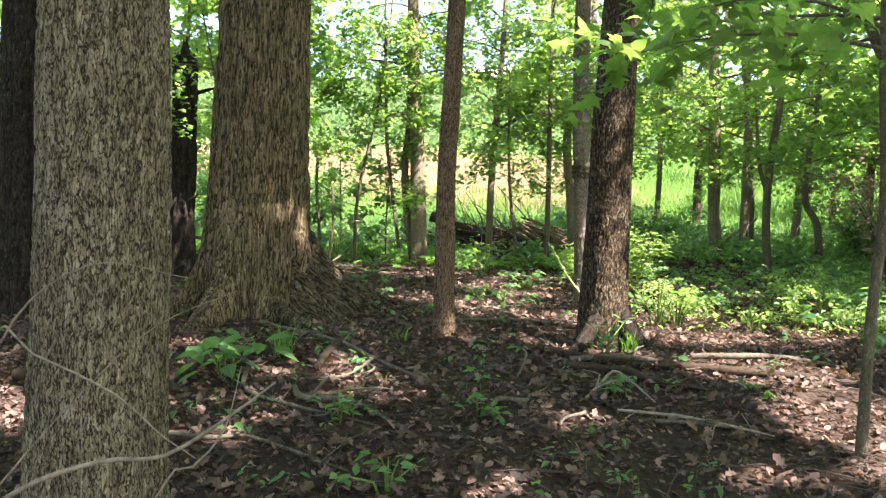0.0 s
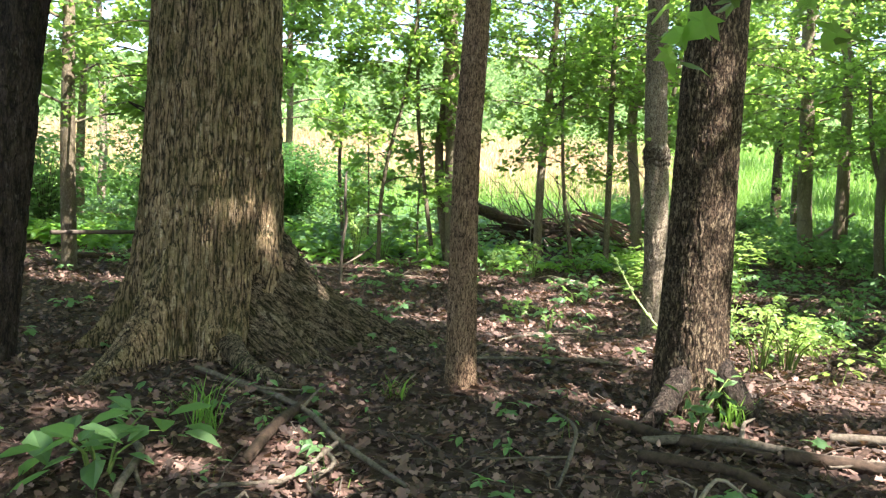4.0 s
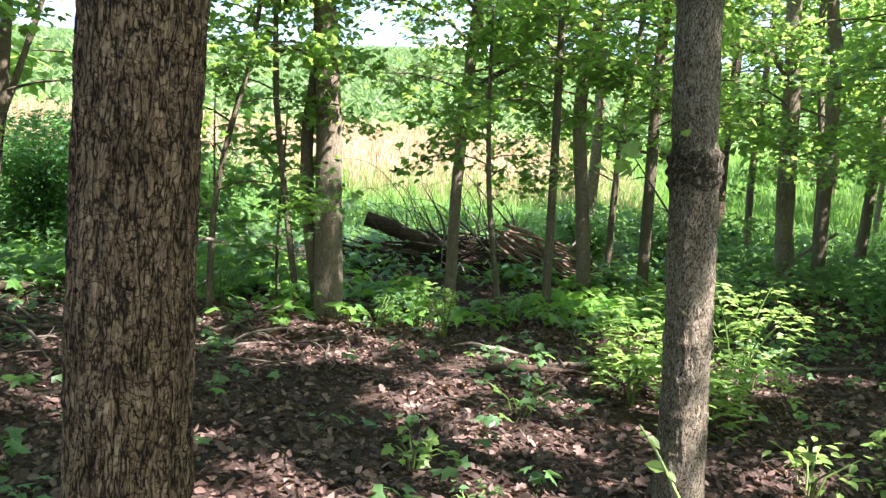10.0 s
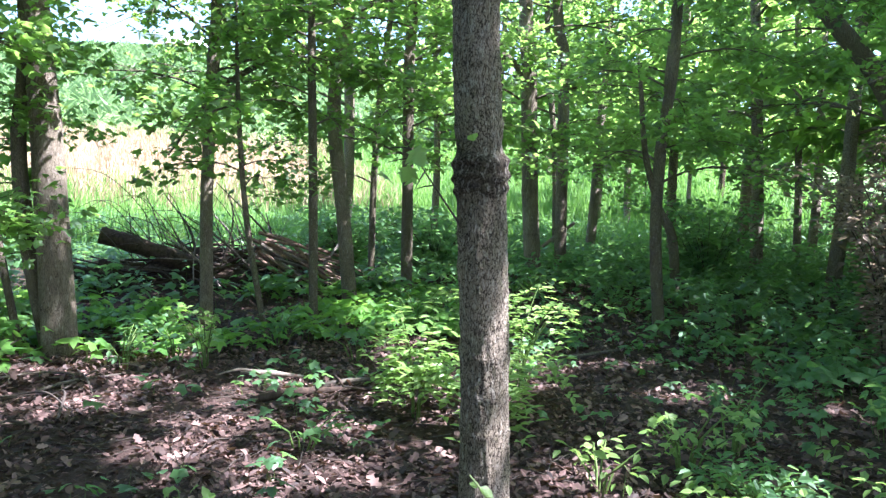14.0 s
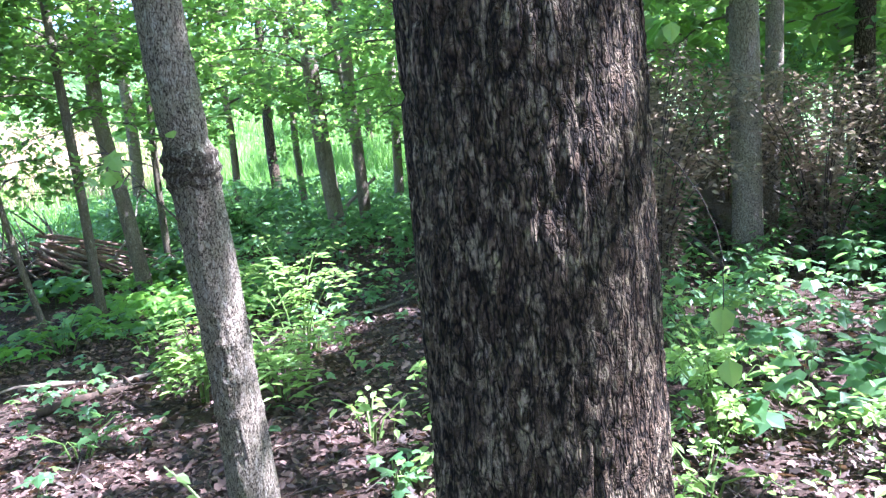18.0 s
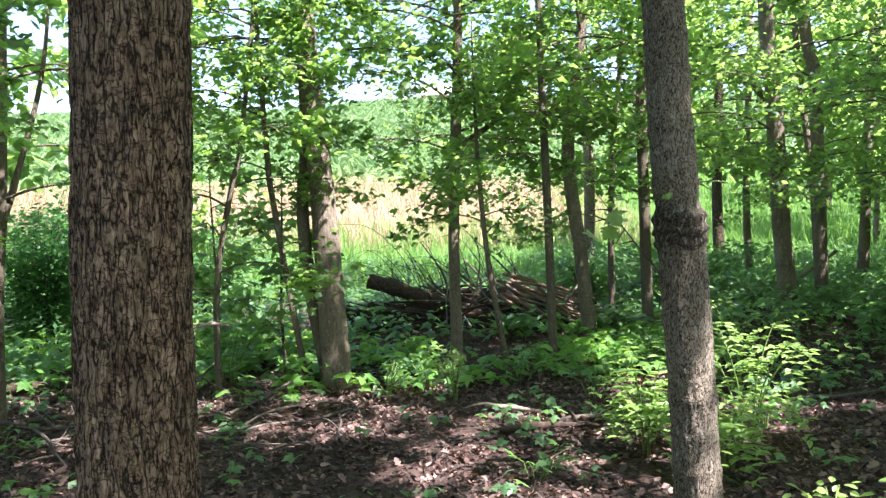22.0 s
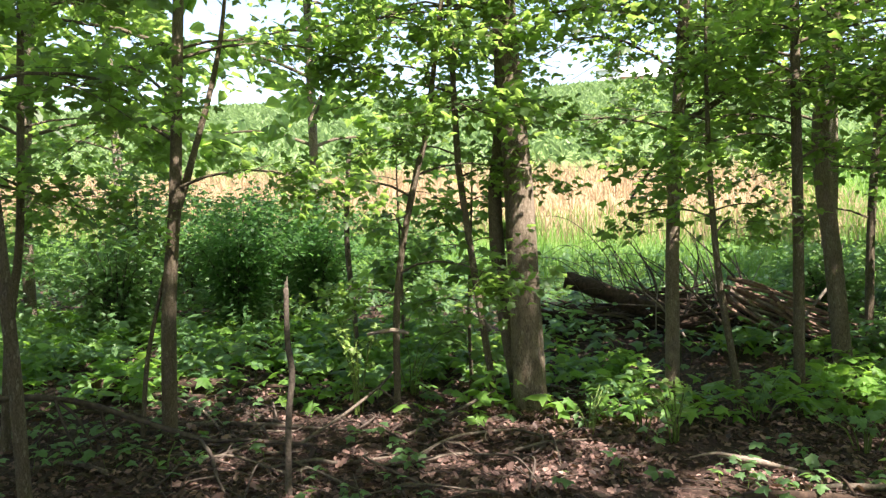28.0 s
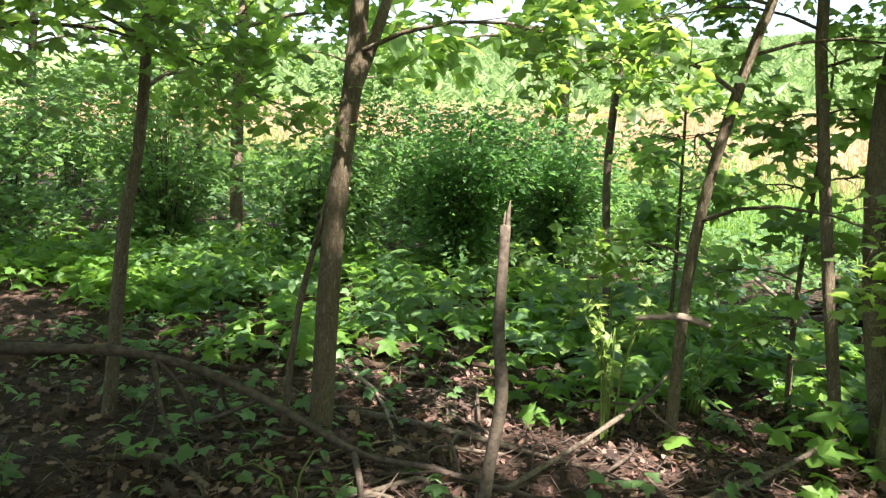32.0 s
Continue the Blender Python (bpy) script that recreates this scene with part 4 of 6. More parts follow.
WHAT = {"limb": "crooked leaning tree trunk behind a withered bush", "twin": "grey-barked young tree with a crooked second stem at its foot", "far_r": "grey ringed tree trunk standing in green undergrowth", "lean": "thin leaning maple sapling with broad drooping leaves"}
young = {}
r2 = np.random.default_rng(21)
for key, pts in SAP.items():
    top, zlo, zhi, count, length, n = CROWN[key]
    mat = GREY_BARK if key == "far_r" else BROWN_BARK if key in ("twin", "e", "f", "i", "a", "c") else SAP_BARK
    seg = 40 if key in ("twin", "far_r") else 16
    rel = relief_smooth([(z, 0.004, 0.02) for z in (0.4, 0.8, 1.1, 1.5, 1.9, 2.3)], 0.006, 59) if key in ("twin", "far_r", "a", "e") else RELIEF_SAP
    slim = pts[0][3] < 0.05
    tree, ln = grown("maple_sapling" if slim else "young_tree", pts, mat,
                     WHAT.get(key, "slim leafy maple sapling at the wood's edge" if slim else "straight young grey-brown tree at the wood's edge"), rel, seg, 0.09,
                     tall=top, category="sapling" if slim else "tree", group="young trees at the wood's edge", flare=0.12)
    young[key] = (tree, ln)
    leafy(tree, ln, zlo, zhi, count + 3, length * 1.15, int(n * (2.4 if pts[0][0] < 0 else 2.0)), 0.073 if pts[0][0] < 0 else 0.08, r2, shape=MAPLE_FAR if pts[0][1] > 13.3 else MAPLE)
tree = young["twin"][0]
limb(tree, [(-0.46, 12.93, 0.28, 0.085), (-0.52, 12.93, 0.5, 0.07), (-0.66, 12.93, 1.37, 0.066), (-0.71, 12.92, 2.09, 0.06), (-0.67, 12.93, 2.81, 0.05), (-0.7, 12.93, 4.5, 0.03)], SAP_BARK, "second_stem", 16, 0.05, 0.1)
limb(young["c"][0], [(2.37, 14.82, 3.05, 0.05), (2.2, 14.86, 3.3, 0.046), (2.0, 14.9, 3.38, 0.042), (1.63, 14.98, 3.28, 0.039), (1.25, 15.05, 3.05, 0.035), (0.99, 15.1, 2.85, 0.028), (0.48, 15.2, 2.1, 0.012)], SAP_BARK, "arching_branch", 12)
limb(young["e"][0], [(5.72, 16.48, 3.5, 0.06), (5.38, 16.58, 3.9, 0.053), (4.66, 16.97, 4.05, 0.04), (3.89, 17.38, 3.7, 0.02)], SAP_BARK, "arching_branch", 12)
limb(young["tri_l"][0], [(-2.88, 11.5, 1.9, 0.033), (-2.78, 11.6, 2.35, 0.026), (-2.62, 11.75, 3.2, 0.018), (-2.55, 11.85, 4.2, 0.006)], SAP_BARK, "fork", 10)
limb(young["thin_l"][0], [(-2.505, 9.44, 2.1, 0.026), (-2.6, 9.41, 2.28, 0.022), (-2.78, 9.36, 2.42, 0.019), (-2.88, 9.3, 2.9, 0.015), (-3.0, 9.2, 3.6, 0.008)], SAP_BARK, "fork", 10)
limb(young["g"][0], [(5.36, 12.61, 1.75, 0.04), (5.2, 12.66, 2.3, 0.032), (5.1, 12.7, 3.2, 0.02)], SAP_BARK, "fork", 10)


def snag(at, pts, label, material=SAP_BARK, name="dead_snag", category="dead stem"):
    t, ln = grown(name, pts, material, label, RELIEF_SAP, 14, 0.04, category=category, low=0.08)
    x, y, z, r = ln[-1]
    for a, h in ((0.3, 0.07), (2.4, 0.04)):
        dx, dy = 0.4 * r * math.cos(a), 0.4 * r * math.sin(a)
        limb(t, [(x + dx, y + dy, z - 0.03, r * 0.6), (x + dx, y + dy, z + h * 0.5, r * 0.4), (x + dx * 1.4, y + dy * 1.4, z + h, r * 0.08)], material, "splinter", 6, 0.02)
    return t


snag(0, [(-1.6, 10.6, 0.3, 0.021), (-1.585, 10.58, 0.75, 0.019), (-1.545, 10.55, 1.05, 0.019), (-1.56, 10.53, 1.25, 0.017), (-1.565, 10.53, 1.55, 0.015)], "bare dead stem snapped at chest height", DEAD_BARK)
pole_s = snag(0, [(-2.26, 13.8, 0.3, 0.03), (-2.28, 13.81, 0.8, 0.028), (-2.35, 13.78, 1.68, 0.028), (-2.33, 13.79, 2.45, 0.024), (-2.31, 13.8, 2.68, 0.014)], "thin mottled dead pole among the saplings", DEAD_BARK)
snag(0, [(-3.12, 11.41, 0.33, 0.02), (-3.08, 11.44, 0.88, 0.017), (-2.98, 11.52, 1.5, 0.012)], "thin bare leaning stem beside a sapling", SAP_BARK)

# trees that stand further off, and behind, copied from three
protos = []
r3 = np.random.default_rng(5)
for k, (h, rad, zlo) in enumerate(((11, 0.12, 2.2), (9, 0.085, 2.3), (12, 0.15, 3.2))):
    # two of the three get pale grey bark, its lightness standing for haze
    t, ln = grown("woodland_tree", [(0, 60 + 8 * k, 0, rad), (0.1, 60 + 8 * k, 2.0 + gz(0, 60 + 8 * k), rad * 0.85), (0.0, 60 + 8 * k, 5.0 + gz(0, 60 + 8 * k), rad * 0.7)], DARK_BARK if k == 2 else GREY_BARK,
                  "tall leafy tree deeper in the wood", RELIEF_SAP, 10, 0.4, tall=h + gz(0, 60 + 8 * k), group="trees deeper in the wood")
    g0 = gz(0, 60 + 8 * k)
    leafy(t, ln, zlo + g0, h * 0.75 + g0, 14, 2.3, 98, 0.31, r3, thick=0.03, shape=OVAL, twiggy=False)
    protos.append(t)
right_wood = [
    (5.6, 20.2, 1), (11.5, 9.6, 1), (13.6, 12.6, 0), (18.5, 11.5, 0), (7.5, 21.2, 1), (9.5, 20.5, 0), (14, 15.5, 0), (16, 13.5, 1),
    (18.5, 14, 0), (19, 17.5, 1), (22, 13, 0), (21, 18.5, 0), (25, 20, 1), (24, 16.5, 0), (28, 15, 1), (15, 19.5, 0), (20.5, 23, 0), (24, 22, 1), (28, 19, 0), (31, 17, 0),
]
deep_wood = [
    (33, 22, 1), (15.5, 17, 1), (16, 22.5, 1), (10.2, 14.6, 0), (-10.5, 21.5, 0), (11, 19.5, 0), (13, 18, 1), (18, 25, 1), (21, 20.5, 1), (13.5, 26.5, 1), (22, 29, 0),
    (25, 14, 1), (27, 23, 1), (8.66, 10.7, 0), (10.7, 10.5, 2), (10.5, 16.5, 0), (12.5, 14.0, 1), (18, 21, 0), (17, 12, 2), (20, 16, 1),
]
left_wood = [
    (15, 27, 0), (19, 29, 1), (23, 25, 2), (13.2, 9.3, 1), (17, 7, 0), (22, 10, 2), (26, 18, 0), (28, 28, 1), (24, 33, 2), (12.5, 5, 2), (10, 2, 0), (30, 22, 0),
    (20, 36, 1), (16, 33.5, 2), (21.5, 4, 1), (-8.2, 10.5, 1), (-7.6, 15.5, 1), (-10.5, 13.5, 2), (-12, 9.5, 0), (-13.5, 16.5, 1), (-16, 12, 2),
]
# mostly out of view: trees added to close the wood and shade it
wood_behind = [
    (-15, 21, 0), (-6.2, 8.6, 2), (-19, 17, 1), (-8.5, 6, 0), (-12, 5, 1), (-18, 24, 2), (-5.2, 2, 2), (-3, -4, 0), (2.5, -4.5, 2), (7, -3, 0),
    (-7.5, -3, 2), (-1, -9, 1), (5, -9, 0), (11, -7, 1), (14, -1, 2), (-11, -1, 0), (0, -15, 2), (9, -14, 0), (-9, -11, 1),
]
spots = right_wood + deep_wood + left_wood + wood_behind
for i, (x, y, k) in enumerate(spots):
    m = Matrix.Translation((x, y, gz(x, y))) @ Matrix.Rotation(i * 2.1, 4, "Z") @ Matrix.Rotation(radians(r3.uniform(-4, 4)), 4, "X")
    copy_thing(protos[k], m)
for k in range(3):
    protos[k].location = ((3.6, 19.6, gz(3.6, 19.6)), (-4.4, 17.8, gz(-4.4, 17.8)), (8.2, 24.5, gz(8.2, 24.5)))[k]
    protos[k].rotation_euler = (0, 0, k)

# the high canopy over the wood, out of view, hung on the tall trees for shade, with the gaps that let the sun through
rc = np.random.default_rng(3)
N = 112000
c = np.column_stack([rc.uniform(-9, 11, N), rc.uniform(-1.5, 18.5, N), rc.uniform(7.5, 12.5, N)])
# extra unseen leaves packed above ground and trunks that should lie in shade
c[-21000:-15000, :2] = np.column_stack([rc.uniform(-13, -4.6, 6000), rc.uniform(10.6, 16.5, 6000)])
c[-24000:-21000, :2] = np.column_stack([rc.uniform(2.9, 5.4, 3000), rc.uniform(9.6, 12.2, 3000)])
c[-27500:-24000, :2] = np.column_stack([rc.uniform(-0.5, 4.2, 3500), rc.uniform(13.8, 16.8, 3500)])
c[-31000:-27500, :2] = np.column_stack([rc.uniform(0.8, 3.8, 3500), rc.uniform(11.7, 13.8, 3500)])
c[-33500:-31000, :2] = np.column_stack([rc.uniform(-2.6, -0.7, 2500), rc.uniform(2.1, 3.6, 2500)])
c[-38500:-33500, :2] = np.column_stack([rc.uniform(-0.5, 3.3, 5000), rc.uniform(2.4, 6.3, 5000)])
c[-43000:-38500, :2] = np.column_stack([rc.uniform(3.6, 8.5, 4500), rc.uniform(12.5, 17, 4500)])
c[-15000:-12000, :2] = np.column_stack([rc.uniform(-5.3, -2.5, 3000), rc.uniform(5.9, 7.9, 3000)])
c[-12000:-10000, :2] = np.column_stack([rc.uniform(-1.3, 0.2, 2000), rc.uniform(9.1, 10.9, 2000)])
c[-10000:-8000, :2] = np.column_stack([rc.uniform(2.2, 4.6, 2000), rc.uniform(8.5, 10.0, 2000)])
c[-8000:-4000, :2] = np.column_stack([rc.uniform(-1.7, -0.1, 4000), rc.uniform(6.5, 8.3, 4000)])
c[-4000:, :2] = np.column_stack([rc.uniform(-4.6, -0.9, 4000), rc.uniform(5.2, 9.4, 4000)])
c[-18000:-15000, :2] = np.column_stack([rc.uniform(-4.6, -2.4, 3000), rc.uniform(10.2, 11.8, 3000)])
shade = c[:, :2].copy()
c[:, 0] += SX * (c[:, 2] - 0.3)
c[:, 1] += SY * (c[:, 2] - 0.3)
keep = fbm(np.column_stack([shade * 0.8, np.zeros(N)]), 3, 8) < 0.6
keep[-18000:] = True
keep &= rc.uniform(0, 1, N) > np.maximum(0.6 * smoothstep(13.0, 16.0, shade[:, 1]), np.maximum(0.5 * smoothstep(4.5, 6.5, shade[:, 0]), 0.85 * smoothstep(-1.2, -2.2, shade[:, 0]) * smoothstep(-6.0, -4.6, shade[:, 0]) * smoothstep(11.4, 12.4, shade[:, 1])))
tips = rand_dir(N, rc)
sizes = rc.uniform(0.15, 0.26, N)
keep &= ~in_gap(shade + (tips[:, :2] - np.outer(tips[:, 2], (SX, SY))) * sizes[:, None] * 0.5, 0.02)
c, tips, sizes = c[keep], tips[keep], sizes[keep]
hosts = [(k, big[k]) for k in ("oak", "tan", "dark_a", "dark_b", "pole", "dark", "grey")] + [("twin", young["twin"]), ("g", young["g"]), ("far_r", young["far_r"])]
tops = np.array([h[1][1][-1][:2] for h in hosts])
near = np.argmin(((c[:, None, :2] - tops[None]) ** 2).sum(2), 1)
for i, (key, (tree, ln)) in enumerate(hosts):
    q = c[near == i]
    if len(q) < 10:
        continue
    n = len(q)
    nor = np.column_stack([rc.normal(0, 0.5, (n, 2)), np.ones(n)])
    v, f = leaves(q - np.array(tree.location), nor, tips[near == i], sizes[near == i], OVAL)
    tagged(part("shade_crown", mesh_of("shade_crown", v, f, False), CANOPY_LEAF, tree), kind="stuff")

# ---- field: grass, then crop rows climbing the hill ----
def blades(n, xlo, xhi, ylo, yhi, h, w, lean, r):
    x = r.uniform(xlo, xhi, n)
    y = r.uniform(ylo, yhi, n)
    b = np.column_stack([x, y, height(x, y)])
    d = rand_dir(n, r)
    s = np.column_stack([-d[:, 1], d[:, 0], np.zeros(n)]) * (w * r.uniform(0.6, 1.3, n))[:, None]
    hh = h * r.uniform(0.5, 1.15, n)
    up = np.column_stack([np.zeros((n, 2)), hh])
    m = b + up * 0.6 + d * (hh * lean * 0.3)[:, None]
    t = b + up + d * (hh * lean)[:, None]
    v = np.stack([b - s, b + s, m + s * 0.8, m - s * 0.8, t], 1).reshape(-1, 3)
    o = (np.arange(n) * 5)[:, None, None]
    f = (np.array([(0, 1, 2), (0, 2, 3), (3, 2, 4)])[None] + o).reshape(-1, 3)
    return v, f


rf = np.random.default_rng(12)
v, f = blades(26000, -40, 22, 20.5, 31, 0.75, 0.012, 0.45, rf)
tagged(part("field_edge_grass", mesh_of("grass", v, f, False), GREEN_GRASS), "tall soft green grass along the field's edge", "grass", kind="stuff")
v, f = blades(36000, -48, 8, 28.0, 41.5, 0.65, 0.018, 0.6, rf)
tagged(part("field_edge_grass", mesh_of("grass", *blades(16000, 6, 34, 28.0, 42.5, 0.65, 0.018, 0.6, rf), False), GREEN_GRASS), "tall soft green grass beyond the trees", "grass", kind="stuff")
tagged(part("dry_grass", mesh_of("dry_grass", v, f, False), DRY_GRASS), "tall sunlit tan dry grass strip beside the crop", "grass", kind="stuff")
pv = []
for row in np.arange(41.5, 125, 1.1):
    wid = 30 + row * 0.75
    x = np.arange(-wid, wid * 0.6, 0.6)
    pv.append(np.column_stack([x + rf.normal(0, 0.05, len(x)), np.full(len(x), row) + rf.normal(0, 0.06, len(x))]))
pv = np.vstack(pv)
n = len(pv)
foot = np.column_stack([pv, height(pv[:, 0], pv[:, 1])])
lv = []
for k in range(4):
    at = foot + np.column_stack([np.zeros((n, 2)), rf.uniform(0.15, 0.85, n)])
    tip = rand_dir(n, rf) + (0, 0, 0.9)
    lv.append(leaves(at, rand_dir(n, rf) + (0, 0, 0.6), tip, rf.uniform(0.6, 1.0, n), LANCE))
v, f = joined(lv)
tagged(part("crop_rows", mesh_of("crop", v, f, False), CROP_LEAF), "bright green crop rows climbing the sunlit hill", "crop", kind="stuff")


# ---- undergrowth ----
def seedlings(xy, tall, spread, count, size, shape, r, rough=0.5):
    """Small plants: a stem each, and leaves held out round it. Returns leaves and stems."""
    n = len(xy)
    z0 = height(xy[:, 0], xy[:, 1])
    hh = tall * r.uniform(0.45, 1.2, n)
    lean = rand_dir(n, r) * (hh * 0.25)[:, None]
    foot = np.column_stack([xy, z0])
    top = foot + lean + np.column_stack([np.zeros((n, 2)), hh])
    lv = []
    for k in range(count):
        u = r.uniform(0.45, 1.0, n)
        d = rand_dir(n, r)
        at = foot + (top - foot) * u[:, None] + d * (spread * r.uniform(0.1, 0.5, n))[:, None]
        nor = np.column_stack([r.normal(0, rough * 0.6, (n, 2)), np.ones(n)]) + d * 0.3
        lv.append(leaves(at, nor, d + (0, 0, -0.15), size * r.uniform(0.55, 1.25, n), shape))
    w = 0.003
    s = rand_dir(n, r) * w
    q = np.column_stack([-s[:, 1], s[:, 0], s[:, 2]])
    v = np.stack([foot - s, foot + s, foot + q, top], 1).reshape(-1, 3)
    f = (np.array([(0, 1, 3), (1, 2, 3), (2, 0, 3)])[None] + (np.arange(n) * 4)[:, None, None]).reshape(-1, 3)
    return joined(lv), (v, f)


def scattered(n, xlo, xhi, ylo, yhi, density, r):
    xy = np.column_stack([r.uniform(xlo, xhi, n), r.uniform(ylo, yhi, n)])
    return xy[r.uniform(0, 1, n) < density(xy[:, 0], xy[:, 1])]


def patchy(xy, s, k):
    return fbm(np.column_stack([np.asarray(xy) * s, np.zeros(len(xy))]), 3, k)


def put_stuff(name, xy, tall, spread, count, size, shape, leaf, label, r, stem=GREEN_STEM, category="undergrowth"):
    (v, f), (sv, sf) = seedlings(xy, tall, spread, count, size, shape, r)
    ob = tagged(part(name, mesh_of(name, v, f, False), leaf), label, category, kind="stuff")
    tagged(part("stems", mesh_of("stems", sv, sf, False), stem, ob), kind="stuff")
    return ob


ru = np.random.default_rng(31)


def cover_density(x, y):
    p = patchy(np.column_stack([x, y]), 0.6, 14)
    left = smoothstep(-0.9, -2.6, x) * smoothstep(12.2, 13.4, y)
    far = smoothstep(14.3, 16.0, y)
    right = smoothstep(3.4, 5.2, x - 0.25 * (y - 8)) * smoothstep(5.5, 8.0, y)
    heap = smoothstep(1.0, 0.7, np.hypot((x - 1.1) / 1.9, (y - 16.5) / 0.9))
    return np.clip(np.maximum(np.maximum(left, far), right), 0.0, 1) * (0.35 + 1.1 * p) * (1 - 0.93 * heap)


xy = scattered(12500, -14, 17, 6, 26, cover_density, ru)
put_stuff("ground_cover", xy[::2], 0.42, 0.2, 6, 0.13, MAPLE_FAR, COVER_LEAF, "dense broad-leaved green plants covering the wood's floor", ru)
put_stuff("ground_cover", xy[1::2], 0.5, 0.22, 7, 0.1, OVAL, COVER_LEAF, "dense small-leaved green plants covering the wood's floor", ru)


def sparse_density(x, y):
    p = patchy(np.column_stack([x, y]), 0.9, 19)
    return np.clip((p - 0.42) * 3.0, 0, 1) * (0.25 + 0.75 * smoothstep(7, 11, y)) * 0.55 + 0.5 * smoothstep(12, 14, y) * smoothstep(0.45, 0.6, p)


xy = scattered(2600, -5, 6.5, 4.2, 15, sparse_density, ru)
put_stuff("seedlings", xy, 0.16, 0.12, 4, 0.075, MAPLE, COVER_LEAF, "scattered small maple seedlings in the leaf litter", ru, category="seedlings")

# ---- leaf litter and twigs ----
rl = np.random.default_rng(41)


def litter(n, xlo, xhi, ylo, yhi, lo, hi, shape):
    xy = np.column_stack([rl.uniform(xlo, xhi, n), rl.uniform(ylo, yhi, n)])
    keep = patchy(xy, 1.1, 61) + rl.uniform(-0.2, 0.2, n) > 0.24
    xy = xy[keep]
    n = len(xy)
    z = height(xy[:, 0], xy[:, 1]) + rl.uniform(0.002, 0.03, n)
    nor = np.column_stack([rl.normal(0, 0.55, (n, 2)), np.ones(n)])
    return leaves(np.column_stack([xy, z]), nor, rand_dir(n, rl), rl.uniform(lo, hi, n), shape, rl.uniform(-0.5, 1.3, n))


for (n, box, lo, hi, shape) in ((17000, (-4, 4.5, 1.0, 7.5), 0.035, 0.095, LOBED), (30000, (-4, 4.5, 1.0, 7.5), 0.02, 0.06, OVAL),
                                (11000, (-5.5, 6.5, 7.5, 14), 0.04, 0.1, LOBED), (24000, (-6.5, 7.5, 7.5, 16), 0.025, 0.07, OVAL), (30000, (-3.4, 4.0, 7.5, 13), 0.02, 0.065, OVAL), (5000, (-9, 10, -2, 3), 0.06, 0.13, OVAL)):
    v, f = litter(n, *box, lo, hi, shape)
    tagged(part("leaf_litter", mesh_of("litter", v, f, False), LITTER_LEAF), "dry brown fallen leaves littering the wood's floor", "leaf litter", kind="stuff")


def stick(name, pts, label, material=DEAD_BARK, twigs=0, seed=0, category="fallen branch", group="fallen branches", seg=10):
    """A fallen branch along ground points (x, y, lift, r), with side twigs."""
    pts = [(x, y, gz(x, y) + lift, r) for x, y, lift, r in pts]
    o = np.array(pts[0][:3])
    t = thing(name, o, label, category, group)
    v, f, _ = tube(np.array(pts) - (*o, 0), seg, 0.04, 0.35, k=seed)
    part("branch", quads_to_mesh("branch", v, f), material, t)
    rs = np.random.default_rng(seed + 100)
    ln = spline(pts, 0.05)
    for i in range(twigs):
        b = ln[int(len(ln) * rs.uniform(0.2, 0.95))]
        d = rand_dir(1, rs)[0]
        L = rs.uniform(0.15, 0.5)
        e = b[:3] + d * L
        e[2] = gz(e[0], e[1]) + rs.uniform(0.01, 0.12)
        mid = (b[:3] + e) / 2 + rs.normal(0, 0.03, 3)
        v, f, _ = tube(np.array([(*b[:3], b[3] * 0.6), (*mid, b[3] * 0.45), (*e, b[3] * 0.2)]) - (*o, 0), 6, 0.06, 0.2)
        part("twig", quads_to_mesh("twig", v, f), material, t)
    return t


stick("fallen_bough", [(-4.6, 9.7, 0.5, 0.026), (-3.78, 10.38, 0.5, 0.024), (-3.45, 10.74, 0.47, 0.022), (-3.24, 10.96, 0.4, 0.02), (-3.1, 11.11, 0.3, 0.02), (-2.87, 11.2, 0.2, 0.018), (-2.5, 11.22, 0.1, 0.016), (-2.2, 11.3, 0.07, 0.013), (-1.75, 11.42, 0.05, 0.01)],
      "long crooked grey bough lying across the brush", TWIG, 8, 1)
stick("fallen_branch", [(-2.52, 11.2, 0.1, 0.014), (-2.3, 10.95, 0.08, 0.013), (-2.12, 10.7, 0.05, 0.011), (-1.95, 10.5, 0.03, 0.007)], "crooked grey branch lying in the leaf litter", TWIG, 3, 3)
stick("fallen_branch", [(-1.26, 12.1, 0.72, 0.012), (-1.4, 12.1, 0.74, 0.016), (-1.58, 12.05, 0.73, 0.01)], "short broken pale branch caught on a sapling", PALE_WOOD, 0, 2)
STICKS_BY_THE_PATH = [
    ((0.95, 5.5), (1.9, 5.0), 0.03), ((1.0, 5.7), (2.6, 5.5), 0.025), ((-1.6, 5.2), (-0.3, 4.1), 0.018), ((-0.9, 4.7), (-0.1, 3.9), 0.02), ((0.3, 4.3), (0.6, 4.9), 0.016),
    ((-0.6, 5.3), (0.1, 4.6), 0.012), ((1.3, 4.4), (1.9, 4.3), 0.014), ((-1.5, 3.9), (-0.4, 3.5), 0.014), ((0.9, 4.6), (0.7, 3.7), 0.012), ((0.4, 8.2), (1.3, 8.5), 0.014),
    ((1.5, 11.3), (2.3, 11.4), 0.02), ((1.0, 11.0), (1.9, 11.1), 0.03), ((-0.5, 11.6), (0.5, 12.2), 0.014), ((-3.0, 11.8), (-1.4, 11.9), 0.02),
]
